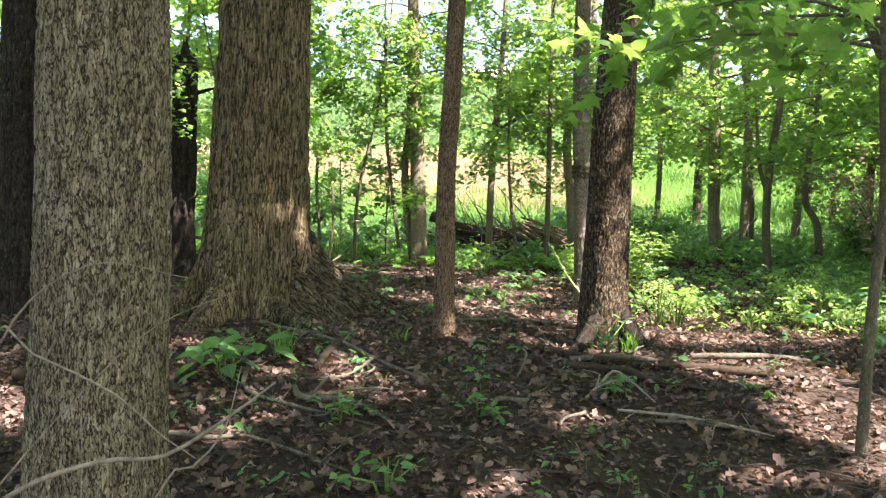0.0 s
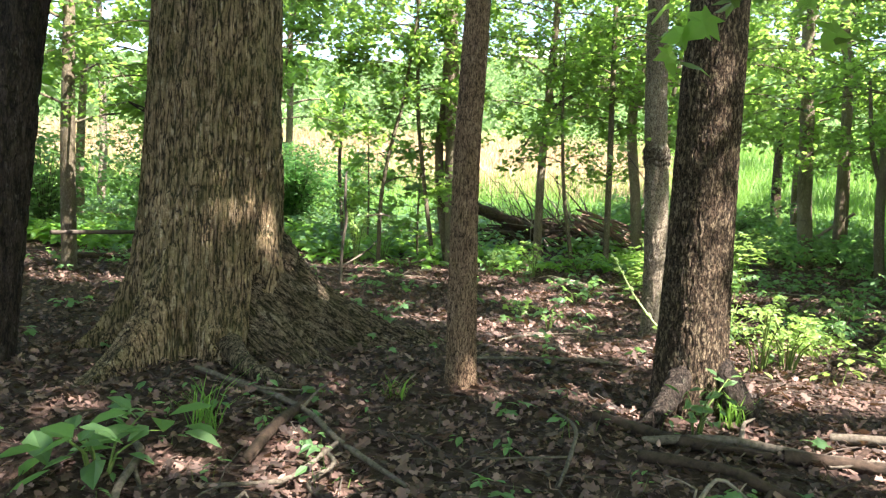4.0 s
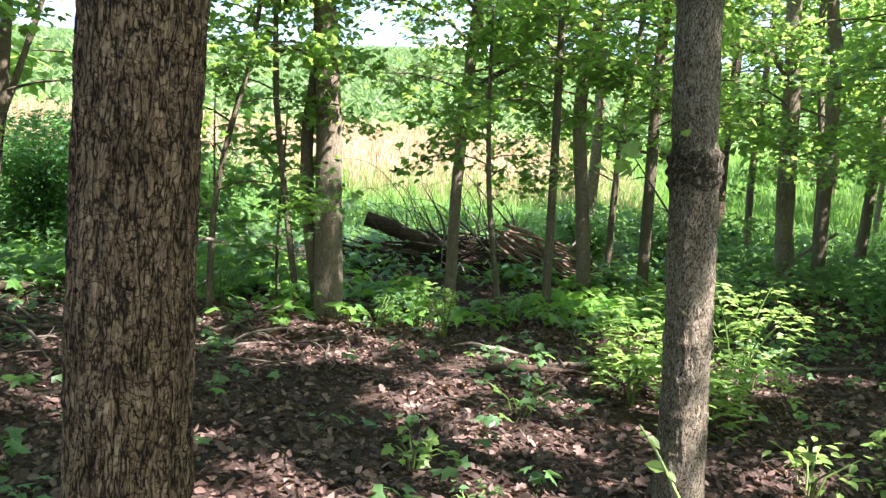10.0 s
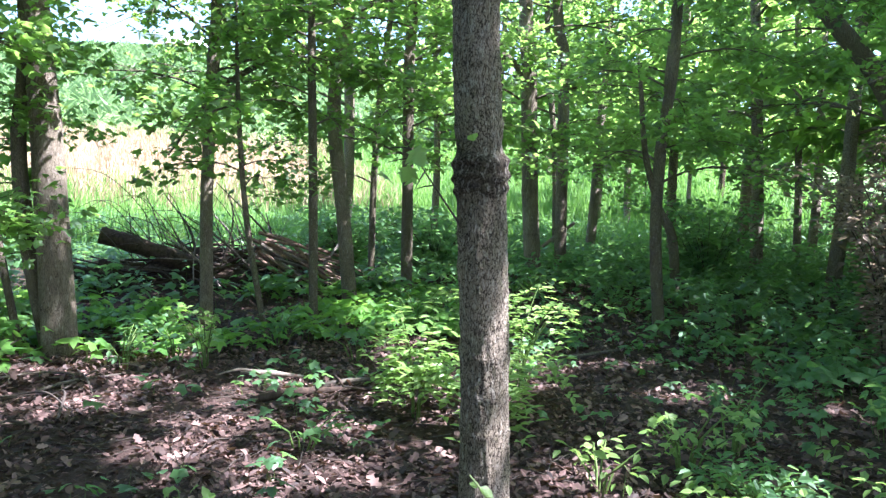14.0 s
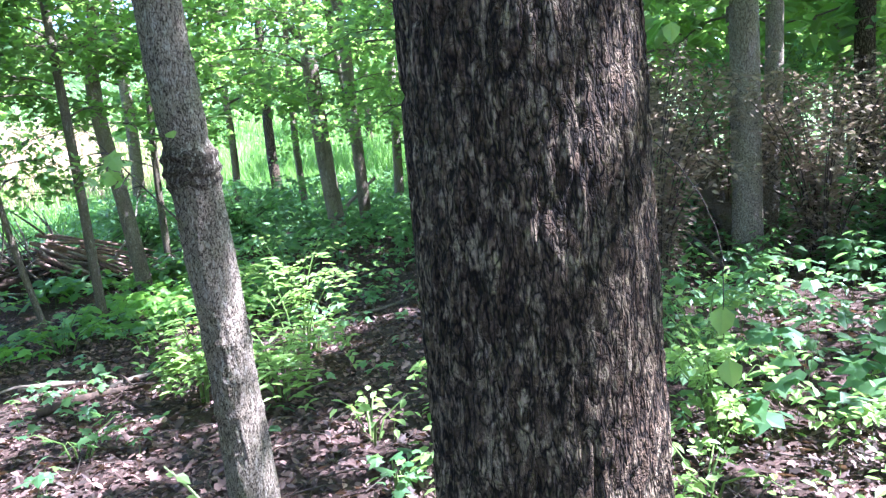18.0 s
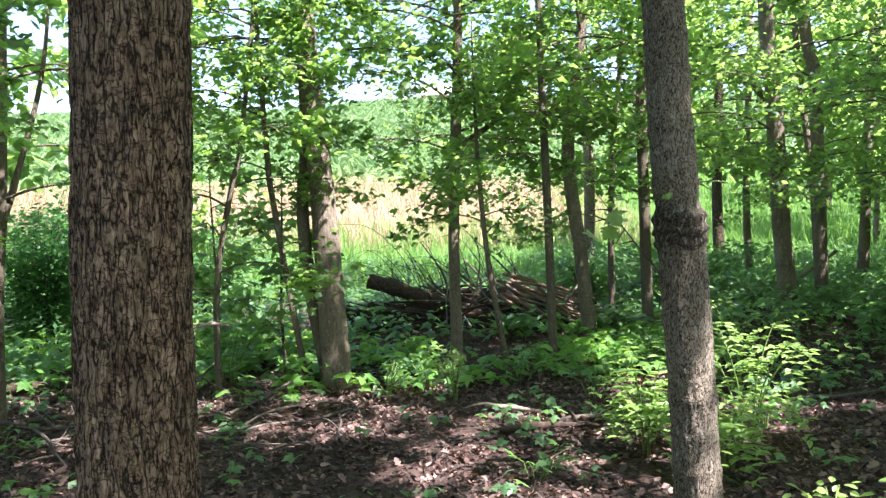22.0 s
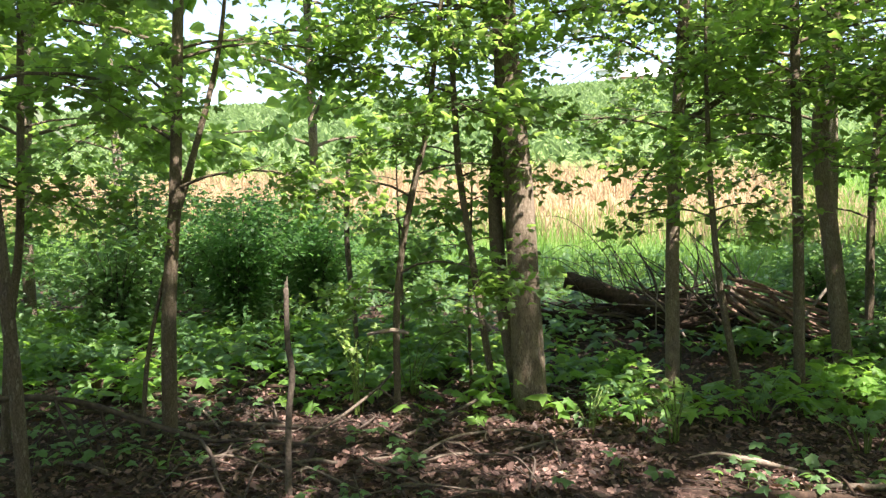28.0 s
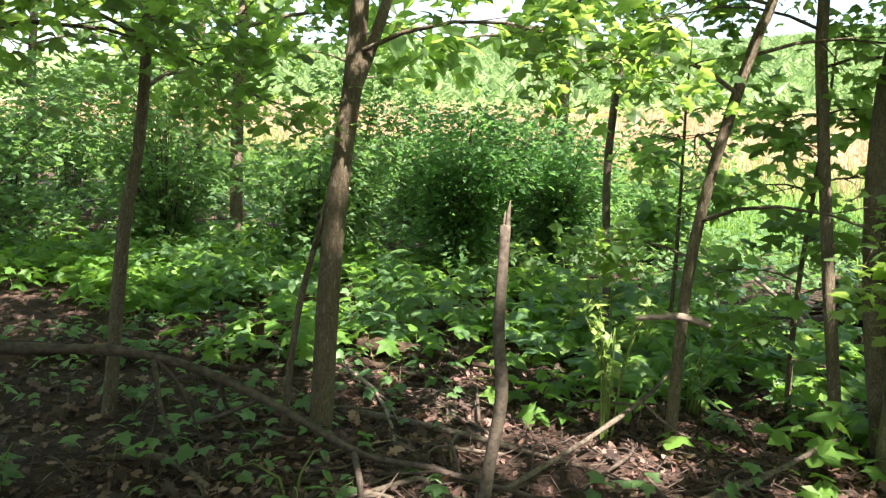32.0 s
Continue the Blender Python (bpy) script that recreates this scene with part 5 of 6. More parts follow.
STICKS_FURTHER_ON = [
    ((-1.9, 11.0), (-1.0, 11.6), 0.016), ((-2.4, 10.9), (-1.6, 11.5), 0.014), ((-1.2, 11.2), (-0.2, 11.6), 0.014), ((-4.2, 12.2), (-2.6, 12.6), 0.03),
    ((-0.2, 12.6), (0.7, 12.1), 0.016), ((2.0, 5.9), (3.2, 5.6), 0.028), ((-2.6, 4.6), (-1.5, 4.5), 0.045), ((-2.9, 8.6), (-1.6, 9.0), 0.014),
    ((-1.0, 8.3), (0.1, 8.0), 0.01), ((2.2, 10.6), (2.6, 9.8), 0.012), ((0.5, 7.6), (1.2, 7.3), 0.014), ((-1.8, 9.9), (-0.7, 10.3), 0.012),
    ((3.2, 11.6), (5.2, 12.3), 0.02), ((-5.4, 11.2), (-3.6, 12.0), 0.04),
]
STICKS = STICKS_BY_THE_PATH + STICKS_FURTHER_ON
rk = np.random.default_rng(77)
for i, ((x0, y0), (x1, y1), rad) in enumerate(STICKS):
    mx, my = (x0 + x1) / 2 + rk.normal(0, 0.1), (y0 + y1) / 2 + rk.normal(0, 0.1)
    qx, qy = x0 * 0.75 + x1 * 0.25 + rk.normal(0, 0.05), y0 * 0.75 + y1 * 0.25 + rk.normal(0, 0.05)
    stick("fallen_branch", [(x0, y0, rad * 0.8, rad), (qx, qy, rad + 0.03, rad * 0.95), (mx, my, rad + 0.01, rad * 0.8), (x1, y1, rad * 0.4, rad * 0.35)],
          "crooked grey-brown dead branch lying in the leaf litter", ROT_WOOD if rad > 0.028 else DEAD_BARK, 1 if rad < 0.02 else 3, 10 + i)
tw = []
for i in range(2350):
    y = rk.uniform(1.5, 14) if i < 2100 else rk.uniform(10.2, 12.7)
    x = rk.uniform(-3.5, 4) if i < 2100 else rk.uniform(-3.6, -0.7)
    a, L = rk.uniform(0, 6.28), rk.uniform(0.12, 0.55)
    e = (x + L * math.cos(a), y + L * math.sin(a))
    r0 = rk.uniform(0.0015, 0.0045)
    m = ((x + e[0]) / 2 + rk.normal(0, 0.03), (y + e[1]) / 2 + rk.normal(0, 0.03))
    h3 = height(np.array([x, m[0], e[0]]), np.array([y, m[1], e[1]]))
    tw.append(tube([(x, y, h3[0] + 0.015, r0), (*m, h3[1] + rk.uniform(0.02, 0.05 if i < 2100 else 0.1), r0 * 0.9), (*e, h3[2] + 0.015, r0 * 0.5)], 5, 0.12)[:2])
v, f = joined(tw)
tagged(part("fallen_twigs", quads_to_mesh("twigs", v, f), TWIG), "thin dead twigs scattered over the leaf litter", "twigs", kind="stuff")

# ---- the brush pile ----
pile = thing("brush_pile", (1.1, 16.6, gz(1.1, 16.6)), "heap of dead branches and rotten wood at the wood's edge", "brush pile")
po = np.array(pile.location)
v, f, _ = tube(np.array([(-0.3, 16.3, 1.08, 0.1), (0.0, 16.28, 1.0, 0.115), (0.41, 16.24, 0.86, 0.12), (1.18, 16.2, 0.6, 0.11), (2.1, 16.2, 0.45, 0.09), (2.7, 16.25, 0.4, 0.08)]) - (*po, 0), 28, 0.04, 0.3)
part("log", quads_to_mesh("log", v, f), ROT_WOOD, pile, "dark rotten log propped on the heap")
for i in range(230):
    cx = rk.uniform(-0.6, 2.8)
    a = rk.normal(0.05, 0.45) + (math.pi if rk.uniform() < 0.3 else 0)
    L = rk.uniform(0.5, 1.7)
    hgt = 0.08 + 0.45 * math.exp(-((cx - 1.1) / 0.9) ** 2) * rk.uniform(0.1, 1)
    y0 = 16.65 + rk.normal(0, 0.3)
    base = np.array([cx, y0, gz(cx, y0) + hgt])
    d = np.array([math.cos(a), 0.5 * math.sin(a) + rk.normal(0, 0.2), rk.normal(0, 0.22)])
    p0, p1 = base - d * L / 2, base + d * L / 2
    p0[2], p1[2] = max(p0[2], gz(p0[0], p0[1]) + 0.02), max(p1[2], gz(p1[0], p1[1]) + 0.02)
    r0 = rk.uniform(0.008, 0.026)
    v, f, _ = tube(np.array([(*p0, r0), (*((p0 + p1) / 2 + rk.normal(0, 0.05, 3)), r0 * 0.9), (*p1, r0 * 0.4)]) - (*po, 0), 7, 0.15, 0.25)
    part("dead_branch", quads_to_mesh("dead_branch", v, f), (ROT_WOOD, DEAD_BARK, ROT_WOOD, ROT_WOOD)[i % 4], pile)
for i in range(24):
    lean = rk.normal(-0.4, 0.45)
    p0 = np.array([rk.normal(1.5, 0.45), 16.3 + rk.normal(0, 0.25), 0.42])
    p1 = p0 + (lean, rk.normal(0, 0.25), rk.uniform(0.3, 1.45))
    r0 = rk.uniform(0.006, 0.028)
    v, f, _ = tube(np.array([(*p0, r0), (*((p0 + p1) / 2 + (rk.normal(0.06, 0.08), 0, rk.normal(0, 0.08))), r0 * 0.8), (*p1, r0 * 0.25)]) - (*po, 0), 7, 0.12, 0.2)
    part("upright_branch", quads_to_mesh("upright_branch", v, f), (GREY_WOOD, DEAD_BARK)[i % 2], pile)
for i in range(34):
    p0 = np.array([rk.uniform(0.0, 1.6), 16.4 + rk.normal(0, 0.25), rk.uniform(0.6, 0.95)])
    d = np.array([rk.normal(-0.55, 0.35), rk.normal(0, 0.3), 0])
    h = rk.uniform(0.25, 1.0)
    pts = [(*p0, 0.007), (*(p0 + d * 0.35 + (0, 0, h * 0.6)), 0.006), (*(p0 + d * 0.8 + (0, 0, h)), 0.004), (*(p0 + d * 1.3 + (0, 0, h * rk.uniform(0.6, 1.1))), 0.002)]
    v, f, _ = tube(np.array(pts) - (*po, 0), 5, 0.1, 0.15)
    part("arched_twig", quads_to_mesh("arched_twig", v, f), TWIG, pile)
for i in range(70):
    p0 = np.array([rk.uniform(1.55, 2.35), 16.15 + rk.normal(0, 0.2), 0])
    p0[2] = 1.02 - 0.26 * (p0[0] - 1.5) + rk.normal(0, 0.07)
    p1 = p0 + (rk.uniform(0.35, 0.85), rk.normal(-0.08, 0.12), rk.uniform(-0.42, -0.16))
    p1[2] = max(p1[2], 0.4)
    r0 = rk.uniform(0.014, 0.032)
    v, f, _ = tube(np.array([(*p0, r0), (*((p0 + p1) / 2 + rk.normal(0, 0.02, 3)), r0 * 0.9), (*p1, r0 * 0.3)]) - (*po, 0), 6, 0.12, 0.35)
    part("splintered_wood", quads_to_mesh("splintered_wood", v, f), (SPLIT_WOOD, PALE_WOOD, SPLIT_WOOD)[i % 3], pile)


# ---- bushes ----
def bush(name, at, rad, tall, stems, per, size, leaf, label, shape=OVAL, wood=TWIG, seed=0, category="bush", compound=False, fluff=1.0):
    """A shrub: arching stems, each with its leaves."""
    rb = np.random.default_rng(seed)
    o = np.array([at[0], at[1], gz(*at)])
    t = thing(name, o, label, category)
    for i in range(stems):
        d = rand_dir(1, rb)[0] * rad * rb.uniform(0.2, 1)
        h = tall * rb.uniform(0.55, 1.05)
        pts = np.array([(0, 0, -0.03, 0.007), (*(d * 0.35)[:2], h * 0.55, 0.006), (*d[:2], h, 0.003), (*(d * 1.35)[:2], h * 0.92, 0.0015)])
        pts[0, :2] = d[:2] * 0.15
        v, f, _ = tube(pts, 5, 0.1)
        s = part("stem", quads_to_mesh("stem", v, f), wood, t)
        ln = spline(pts, 0.02)
        q = ln[(len(ln) * rb.uniform(0.05 if rad > 0.85 else 0.15, 1, per) ** (0.9 if rad > 0.85 else 0.5)).astype(int).clip(0, len(ln) - 1)][:, :3]
        out = rand_dir(per, rb)
        off = size * (2.2 if compound else fluff)
        q = q + out * (rb.uniform(0, 1, per) * off)[:, None] + rb.normal(0, 0.02, (per, 3))
        if compound:
            lv = []
            for k in range(5):
                for sg in (-1, 1):
                    side = np.column_stack([-out[:, 1], out[:, 0], np.zeros(per)]) * sg
                    lv.append(leaves(q + out * (k * size * 0.5) - np.array((0, 0, 0.012 * k * k * size * 10)), np.column_stack([rb.normal(0, 0.2, (per, 2)), np.ones(per)]), side + out * 0.45, np.full(per, size) * rb.uniform(0.7, 1.1, per), shape))
            v, f = joined(lv)
        else:
            v, f = leaves(q, np.column_stack([rb.normal(0, 0.5, (per, 2)), np.ones(per)]), out + (0, 0, -0.3), size * rb.uniform(0.6, 1.2, per), shape)
        tagged(part("foliage", mesh_of("foliage", v, f, False), leaf, s), kind="stuff")
    return t


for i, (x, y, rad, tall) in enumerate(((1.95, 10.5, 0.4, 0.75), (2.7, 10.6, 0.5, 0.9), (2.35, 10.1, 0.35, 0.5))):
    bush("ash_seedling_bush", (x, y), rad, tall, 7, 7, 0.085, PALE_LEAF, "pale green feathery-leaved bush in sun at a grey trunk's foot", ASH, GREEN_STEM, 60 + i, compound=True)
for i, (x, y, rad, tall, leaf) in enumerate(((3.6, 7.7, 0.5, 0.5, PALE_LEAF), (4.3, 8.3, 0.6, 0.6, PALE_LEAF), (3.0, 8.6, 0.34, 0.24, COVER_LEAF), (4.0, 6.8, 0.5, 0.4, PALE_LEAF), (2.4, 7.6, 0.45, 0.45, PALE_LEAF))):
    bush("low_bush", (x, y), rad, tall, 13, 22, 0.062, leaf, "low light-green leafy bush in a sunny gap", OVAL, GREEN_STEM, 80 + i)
for i, (x, y, rad, tall) in enumerate(((-4.6, 15.7, 0.9, 1.9), (-3.9, 16.9, 0.9, 1.7))):
    bush("dark_shrub", (x, y), rad, tall, 40, 190, 0.085, DARK_LEAF, "dense dark green shrub at the wood's edge", OVAL, TWIG, 90 + i, "shrub", fluff=4.5)
for i, (x, y, rad, tall) in enumerate(((6.1, 10.2, 0.9, 2.0), (7.0, 11.0, 1.0, 2.2), (9.0, 9.3, 1.0, 2.2), (8.2, 10.9, 1.0, 2.3), (7.9, 9.6, 0.9, 1.9))):
    bush("withered_bush", (x, y), rad, tall, 24, 150, 0.07, DEAD_LEAF, "withered bush hung with dry brown leaves", OVAL, TWIG, 120 + i, "dead bush", fluff=3.0)
bush("broadleaf_seedling", (-1.38, 4.85), 0.22, 0.24, 6, 5, 0.17, COVER_LEAF, "broad-leaved dark green seedling in the litter", OVAL, GREEN_STEM, 140, "seedling")
bush("vine_seedling", (1.3, 5.85), 0.25, 0.35, 6, 5, 0.08, COVER_LEAF, "green seedling at the foot of the dark tree", OVAL, GREEN_STEM, 141, "seedling")

# ---- particular plants, sticks and stems ----
near_r, ln = grown("maple_sapling", [(2.25, 3.9, 0.2, 0.032), (2.24, 3.9, 0.9, 0.028), (2.27, 3.92, 1.6, 0.026), (2.2, 3.9, 2.3, 0.024), (2.15, 3.88, 3.0, 0.02)], SAP_BARK, "thin maple sapling at the path with overhanging leaves", RELIEF_SAP, 14, 0.05, tall=5, category="sapling")
rn = np.random.default_rng(91)
for azim, z, L, n in ((3.1, 2.35, 1.3, 90), (2.6, 2.5, 1.2, 90), (3.6, 2.45, 1.2, 70), (1.6, 2.4, 1.0, 60), (2.2, 2.9, 1.3, 80), (0.3, 2.5, 1.0, 50)):
    spray(near_r, along(ln, z)[:3], azim, L, n, 0.115, r=rn, rise=0.25, sag=0.3)
s2, ln = grown("maple_sapling", [(-1.0, 13.45, 0.33, 0.02), (-1.03, 13.42, 1.0, 0.016), (-1.0, 13.4, 2.0, 0.01)], SAP_BARK, "small bushy maple sapling between two stems", RELIEF_SAP, 10, 0.06, tall=2.6, category="sapling")
leafy(s2, ln, 0.55, 2.2, 12, 0.55, 45, 0.12, rn)
s3, ln = grown("maple_sapling", [(-2.0, 14.6, 0.33, 0.02), (-2.0, 14.6, 1.0, 0.016), (-2.05, 14.6, 2.2, 0.01)], SAP_BARK, "small leafy maple sapling before the shrubs", RELIEF_SAP, 10, 0.06, tall=2.8, category="sapling")
leafy(s3, ln, 0.9, 2.6, 9, 0.7, 45, 0.12, rn)
# a low shoot on the grey tree's scar, and one by the dark tree
for key, z, az, L, n in (("grey", 1.98, 3.3, 0.22, 5), ("grey", 2.05, -0.4, 0.2, 4), ("dark", 2.35, 0.2, 0.5, 8), ("dark", 2.4, 2.6, 0.4, 6)):
    t, l2 = big[key]
    spray(t, along(l2, z)[:3], az, L, n, 0.075, PALE_LEAF, GREEN_STEM, 0.3, 0.2, OVAL, rn)

# a shoot with a few broad leaves above the grey tree's scar
t, l2 = big["grey"]
spray(t, along(l2, 1.66)[:3] + (-0.1, -0.02, 0), 3.2, 0.38, 8, 0.085, PALE_LEAF, TWIG, 1.25, 0.05, MAPLE, rn, thick=0.005, spread=0.3)

T = stick
T("fallen_branch", [(-1.46, 6.05, 0.05, 0.016), (-0.77, 5.64, 0.06, 0.016), (-0.45, 5.26, 0.05, 0.014), (-0.1, 4.95, 0.03, 0.009)], "long forked grey branch lying before the oak", DEAD_BARK, 2, 201)
T("fallen_branch", [(-0.46, 5.24, 0.05, 0.012), (-0.57, 4.9, 0.04, 0.012), (-0.67, 4.84, 0.03, 0.01), (-0.95, 4.8, 0.02, 0.006)], "thin grey branch forking off in the litter", DEAD_BARK, 1, 202)
T("fallen_branch", [(-0.7, 5.85, 0.04, 0.022), (-0.78, 5.4, 0.05, 0.028), (-0.82, 5.05, 0.03, 0.024)], "short thick mossy branch lying before the oak", ROT_WOOD, 1, 203)
T("fallen_log", [(0.8, 6.0, 0.03, 0.034), (1.06, 5.82, 0.04, 0.034), (1.25, 5.68, 0.035, 0.03), (1.6, 5.6, 0.02, 0.02)], "half-rotten log lying at the dark tree's foot", ROT_WOOD, 2, 204, "log")
T("fallen_log", [(1.65, 5.58, 0.03, 0.03), (1.9, 5.54, 0.04, 0.034), (2.3, 5.42, 0.035, 0.03), (2.7, 5.35, 0.02, 0.02)], "dark rotten log half sunk in leaves", ROT_WOOD, 2, 205, "log")
T("fallen_branch", [(0.95, 4.75, 0.02, 0.01), (1.08, 4.95, 0.06, 0.011), (1.2, 5.1, 0.1, 0.01), (1.28, 5.05, 0.09, 0.007), (1.4, 4.75, 0.03, 0.005)], "pale bare branch propped up in the litter", PALE_WOOD, 3, 206)
T("fallen_branch", [(1.1, 4.5, 0.04, 0.009), (1.5, 4.35, 0.06, 0.009), (1.9, 4.15, 0.03, 0.006)], "thin pale branch lying in the litter", PALE_WOOD, 2, 207)
T("fallen_branch", [(0.57, 6.05, 0.03, 0.008), (0.66, 5.7, 0.06, 0.01), (0.62, 5.4, 0.05, 0.01), (0.54, 5.1, 0.02, 0.007)], "thin bent branch lying in the litter", DEAD_BARK, 1, 208)
T("fallen_branch", [(0.27, 7.71, 0.03, 0.012), (0.45, 7.85, 0.05, 0.012), (0.7, 8.08, 0.02, 0.007)], "thin pale branch lying in sun", PALE_WOOD, 1, 209)
T("fallen_branch", [(0.11, 7.02, 0.03, 0.012), (0.73, 7.16, 0.05, 0.012), (1.15, 7.3, 0.02, 0.007)], "thin dark branch lying in the litter", DEAD_BARK, 2, 210)
T("fallen_branch", [(0.95, 11.68, 0.04, 0.022), (1.2, 11.6, 0.05, 0.022), (1.5, 11.53, 0.02, 0.014)], "short pale branch lying in a sun patch", PALE_WOOD, 1, 211)
T("fallen_branch", [(-1.2, 11.8, 0.04, 0.014), (-0.95, 12.2, 0.08, 0.014), (-0.7, 12.8, 0.15, 0.01)], "crooked branch leaning to a tree's foot", DEAD_BARK, 1, 212)
T("fallen_branch", [(-1.9, 11.4, 0.03, 0.012), (-1.73, 12.02, 0.12, 0.013), (-1.59, 12.5, 0.25, 0.012), (-1.55, 12.8, 0.34, 0.006)], "dark branch propped against a sapling", DEAD_BARK, 3, 213)
T("fallen_branch", [(-3.29, 12.08, 0.15, 0.012), (-2.97, 11.98, 0.1, 0.012), (-2.71, 11.76, 0.05, 0.01), (-2.5, 11.5, 0.02, 0.006)], "thin pale dead branch in the brush", PALE_WOOD, 2, 214)
T("fallen_branch", [(-3.5, 10.6, 0.02, 0.012), (-3.2, 10.75, 0.06, 0.018), (-2.9, 10.72, 0.02, 0.014)], "short dark branch lying in the litter", DEAD_BARK, 1, 215)
T("fallen_log", [(-4.5, 12.4, 0.08, 0.06), (-3.9, 12.6, 0.1, 0.065), (-3.0, 12.75, 0.08, 0.05)], "dark mossy log lying among green plants", ROT_WOOD, 1, 216, "log")
T("fallen_branch", [(-1.26, 13.9, 0.04, 0.03), (-1.15, 14.2, 0.1, 0.03), (-1.05, 14.55, 0.12, 0.022)], "short pale log end in the plants", PALE_WOOD, 0, 217)
T("fallen_branch", [(-1.6, 16.2, 0.35, 0.02), (-1.2, 15.7, 0.2, 0.022), (-0.9, 15.14, 0.03, 0.02)], "sunlit pale branch leaning in the clearing", PALE_WOOD, 1, 218)
T("fallen_branch", [(-1.07, 11.3, 0.03, 0.01), (-0.82, 11.75, 0.06, 0.01), (-0.42, 12.1, 0.04, 0.006)], "thin pale branch lying in the litter", PALE_WOOD, 2, 219)
T("fallen_branch", [(-0.3, 13.3, 0.1, 0.016), (0.1, 13.0, 0.08, 0.016), (0.6, 12.6, 0.03, 0.008)], "dark branch lying beside the twin tree", DEAD_BARK, 1, 220)
T("fallen_branch", [(-0.9, 17.3, 0.25, 0.03), (-0.2, 17.2, 0.3, 0.035), (0.3, 17.1, 0.25, 0.02)], "pale dead branch sticking out of the brush", PALE_WOOD, 0, 221)
T("fallen_branch", [(6.2, 17.6, 0.1, 0.03), (6.7, 17.4, 0.6, 0.035), (7.1, 17.2, 0.95, 0.03)], "pale broken limb leaning between two trees", PALE_WOOD, 0, 222)
T("fallen_branch", [(6.3, 9.3, 0.05, 0.02), (7.0, 10.4, 0.35, 0.022), (7.7, 11.4, 0.5, 0.012)], "dead limb lying in the undergrowth", DEAD_BARK, 3, 223)
T("fallen_branch", [(8.2, 9.4, 0.05, 0.02), (8.6, 10.2, 0.5, 0.02), (8.3, 10.8, 0.9, 0.014), (7.9, 11.2, 1.3, 0.008)], "bare pale limb rising from the undergrowth", DEAD_BARK, 4, 224)
# brush before the saplings
for i in range(26):
    x, y = rk.uniform(-3.2, 0.2), rk.uniform(10.7, 12.3)
    a, L = rk.uniform(0, 6.28), rk.uniform(0.3, 0.8)
    T("fallen_branch", [(x, y, 0.03, 0.009), (x + L * math.cos(a) * 0.5 + rk.normal(0, 0.1), y + L * math.sin(a) * 0.5 + rk.normal(0, 0.1), rk.uniform(0.03, 0.12), 0.008), (x + L * math.cos(a), y + L * math.sin(a), 0.02, 0.004)],
      "thin dead branch in the tangled brush", (DEAD_BARK, TWIG)[i % 2], 1, 300 + i, seg=6)

# bare twigs that reach across the first trunk
tw0 = thing("bare_shoot", (-1.25, 1.72, gz(-1.25, 1.72)), "bare thorny arching shoot in front of a trunk", "shoot")
o = np.array(tw0.location)
thorns_low = [[(-1.25, 1.72, 0.1, 0.006), (-1.2, 1.74, 0.55, 0.006), (-1.0, 1.75, 0.75, 0.006), (-0.79, 1.75, 0.84, 0.006), (-0.64, 1.75, 0.86, 0.005), (-0.49, 1.75, 0.96, 0.004), (-0.38, 1.75, 1.05, 0.002)],
            [(-1.2, 1.78, 0.5, 0.004), (-1.1, 1.8, 1.12, 0.004), (-0.98, 1.8, 1.08, 0.003), (-0.78, 1.8, 0.99, 0.003), (-0.66, 1.8, 0.89, 0.002), (-0.58, 1.8, 0.84, 0.001)],
            [(-0.8, 1.9, 0.1, 0.003), (-0.71, 1.9, 0.7, 0.003), (-0.62, 1.9, 0.78, 0.003), (-0.54, 1.9, 0.88, 0.002), (-0.5, 1.9, 1.05, 0.001)]]
thorns_high = [[(-1.15, 1.76, 0.6, 0.004), (-1.05, 1.78, 1.1, 0.003), (-0.85, 1.8, 1.3, 0.002), (-0.6, 1.8, 1.28, 0.001)],
            [(-1.1, 1.8, 0.7, 0.003), (-0.9, 1.82, 0.95, 0.002), (-0.7, 1.83, 1.15, 0.0015), (-0.5, 1.85, 1.25, 0.001)],
            [(-0.9, 1.8, 0.1, 0.003), (-0.86, 1.8, 0.7, 0.002), (-0.86, 1.8, 1.0, 0.001)]]
for pts in thorns_low + thorns_high:
    v, f, _ = tube(np.array(pts) - (*o, 0), 6, 0.05, 0.1)
    part("stem", quads_to_mesh("stem", v, f), PALE_WOOD, tw0)

arch = thing("arching_shoot", (1.62, 7.42, gz(1.62, 7.42)), "pale green arching bramble shoot with paired small leaves", "shoot")
o = np.array(arch.location)
cane = np.array([(1.62, 7.42, o[2] - 0.03, 0.009), (1.5, 7.44, 0.5, 0.0085), (1.38, 7.46, 0.62, 0.008), (1.25, 7.49, 0.78, 0.007), (1.19, 7.49, 0.87, 0.006), (1.1, 7.52, 1.03, 0.004), (1.05, 7.54, 1.1, 0.002)])
v, f, _ = tube(cane - (*o, 0), 8, 0.03, 0.1)
part("stem", quads_to_mesh("stem", v, f), PALE_STEM, arch)
for i, u in enumerate((0.22, 0.36, 0.5, 0.62, 0.74, 0.86, 0.97)):
    at = spline(cane, 0.02)
    at = at[int(u * (len(at) - 1))][:3] - o
    for sg in (-1, 1):
        out = np.array([(0.55 * sg, -0.6 * sg, 0.1 - 0.25 * (i % 2))])
        v, f = leaves(np.array([at]), np.array([(0.2 * sg, -0.5, 0.8)]), out, np.array([0.045 + 0.018 * math.sin(3 * i + sg)]), (OVAL[0] * (1.3, 1, 1), OVAL[1]))
        part("leaf", mesh_of("leaf", v, f, False), PALE_LEAF, arch)


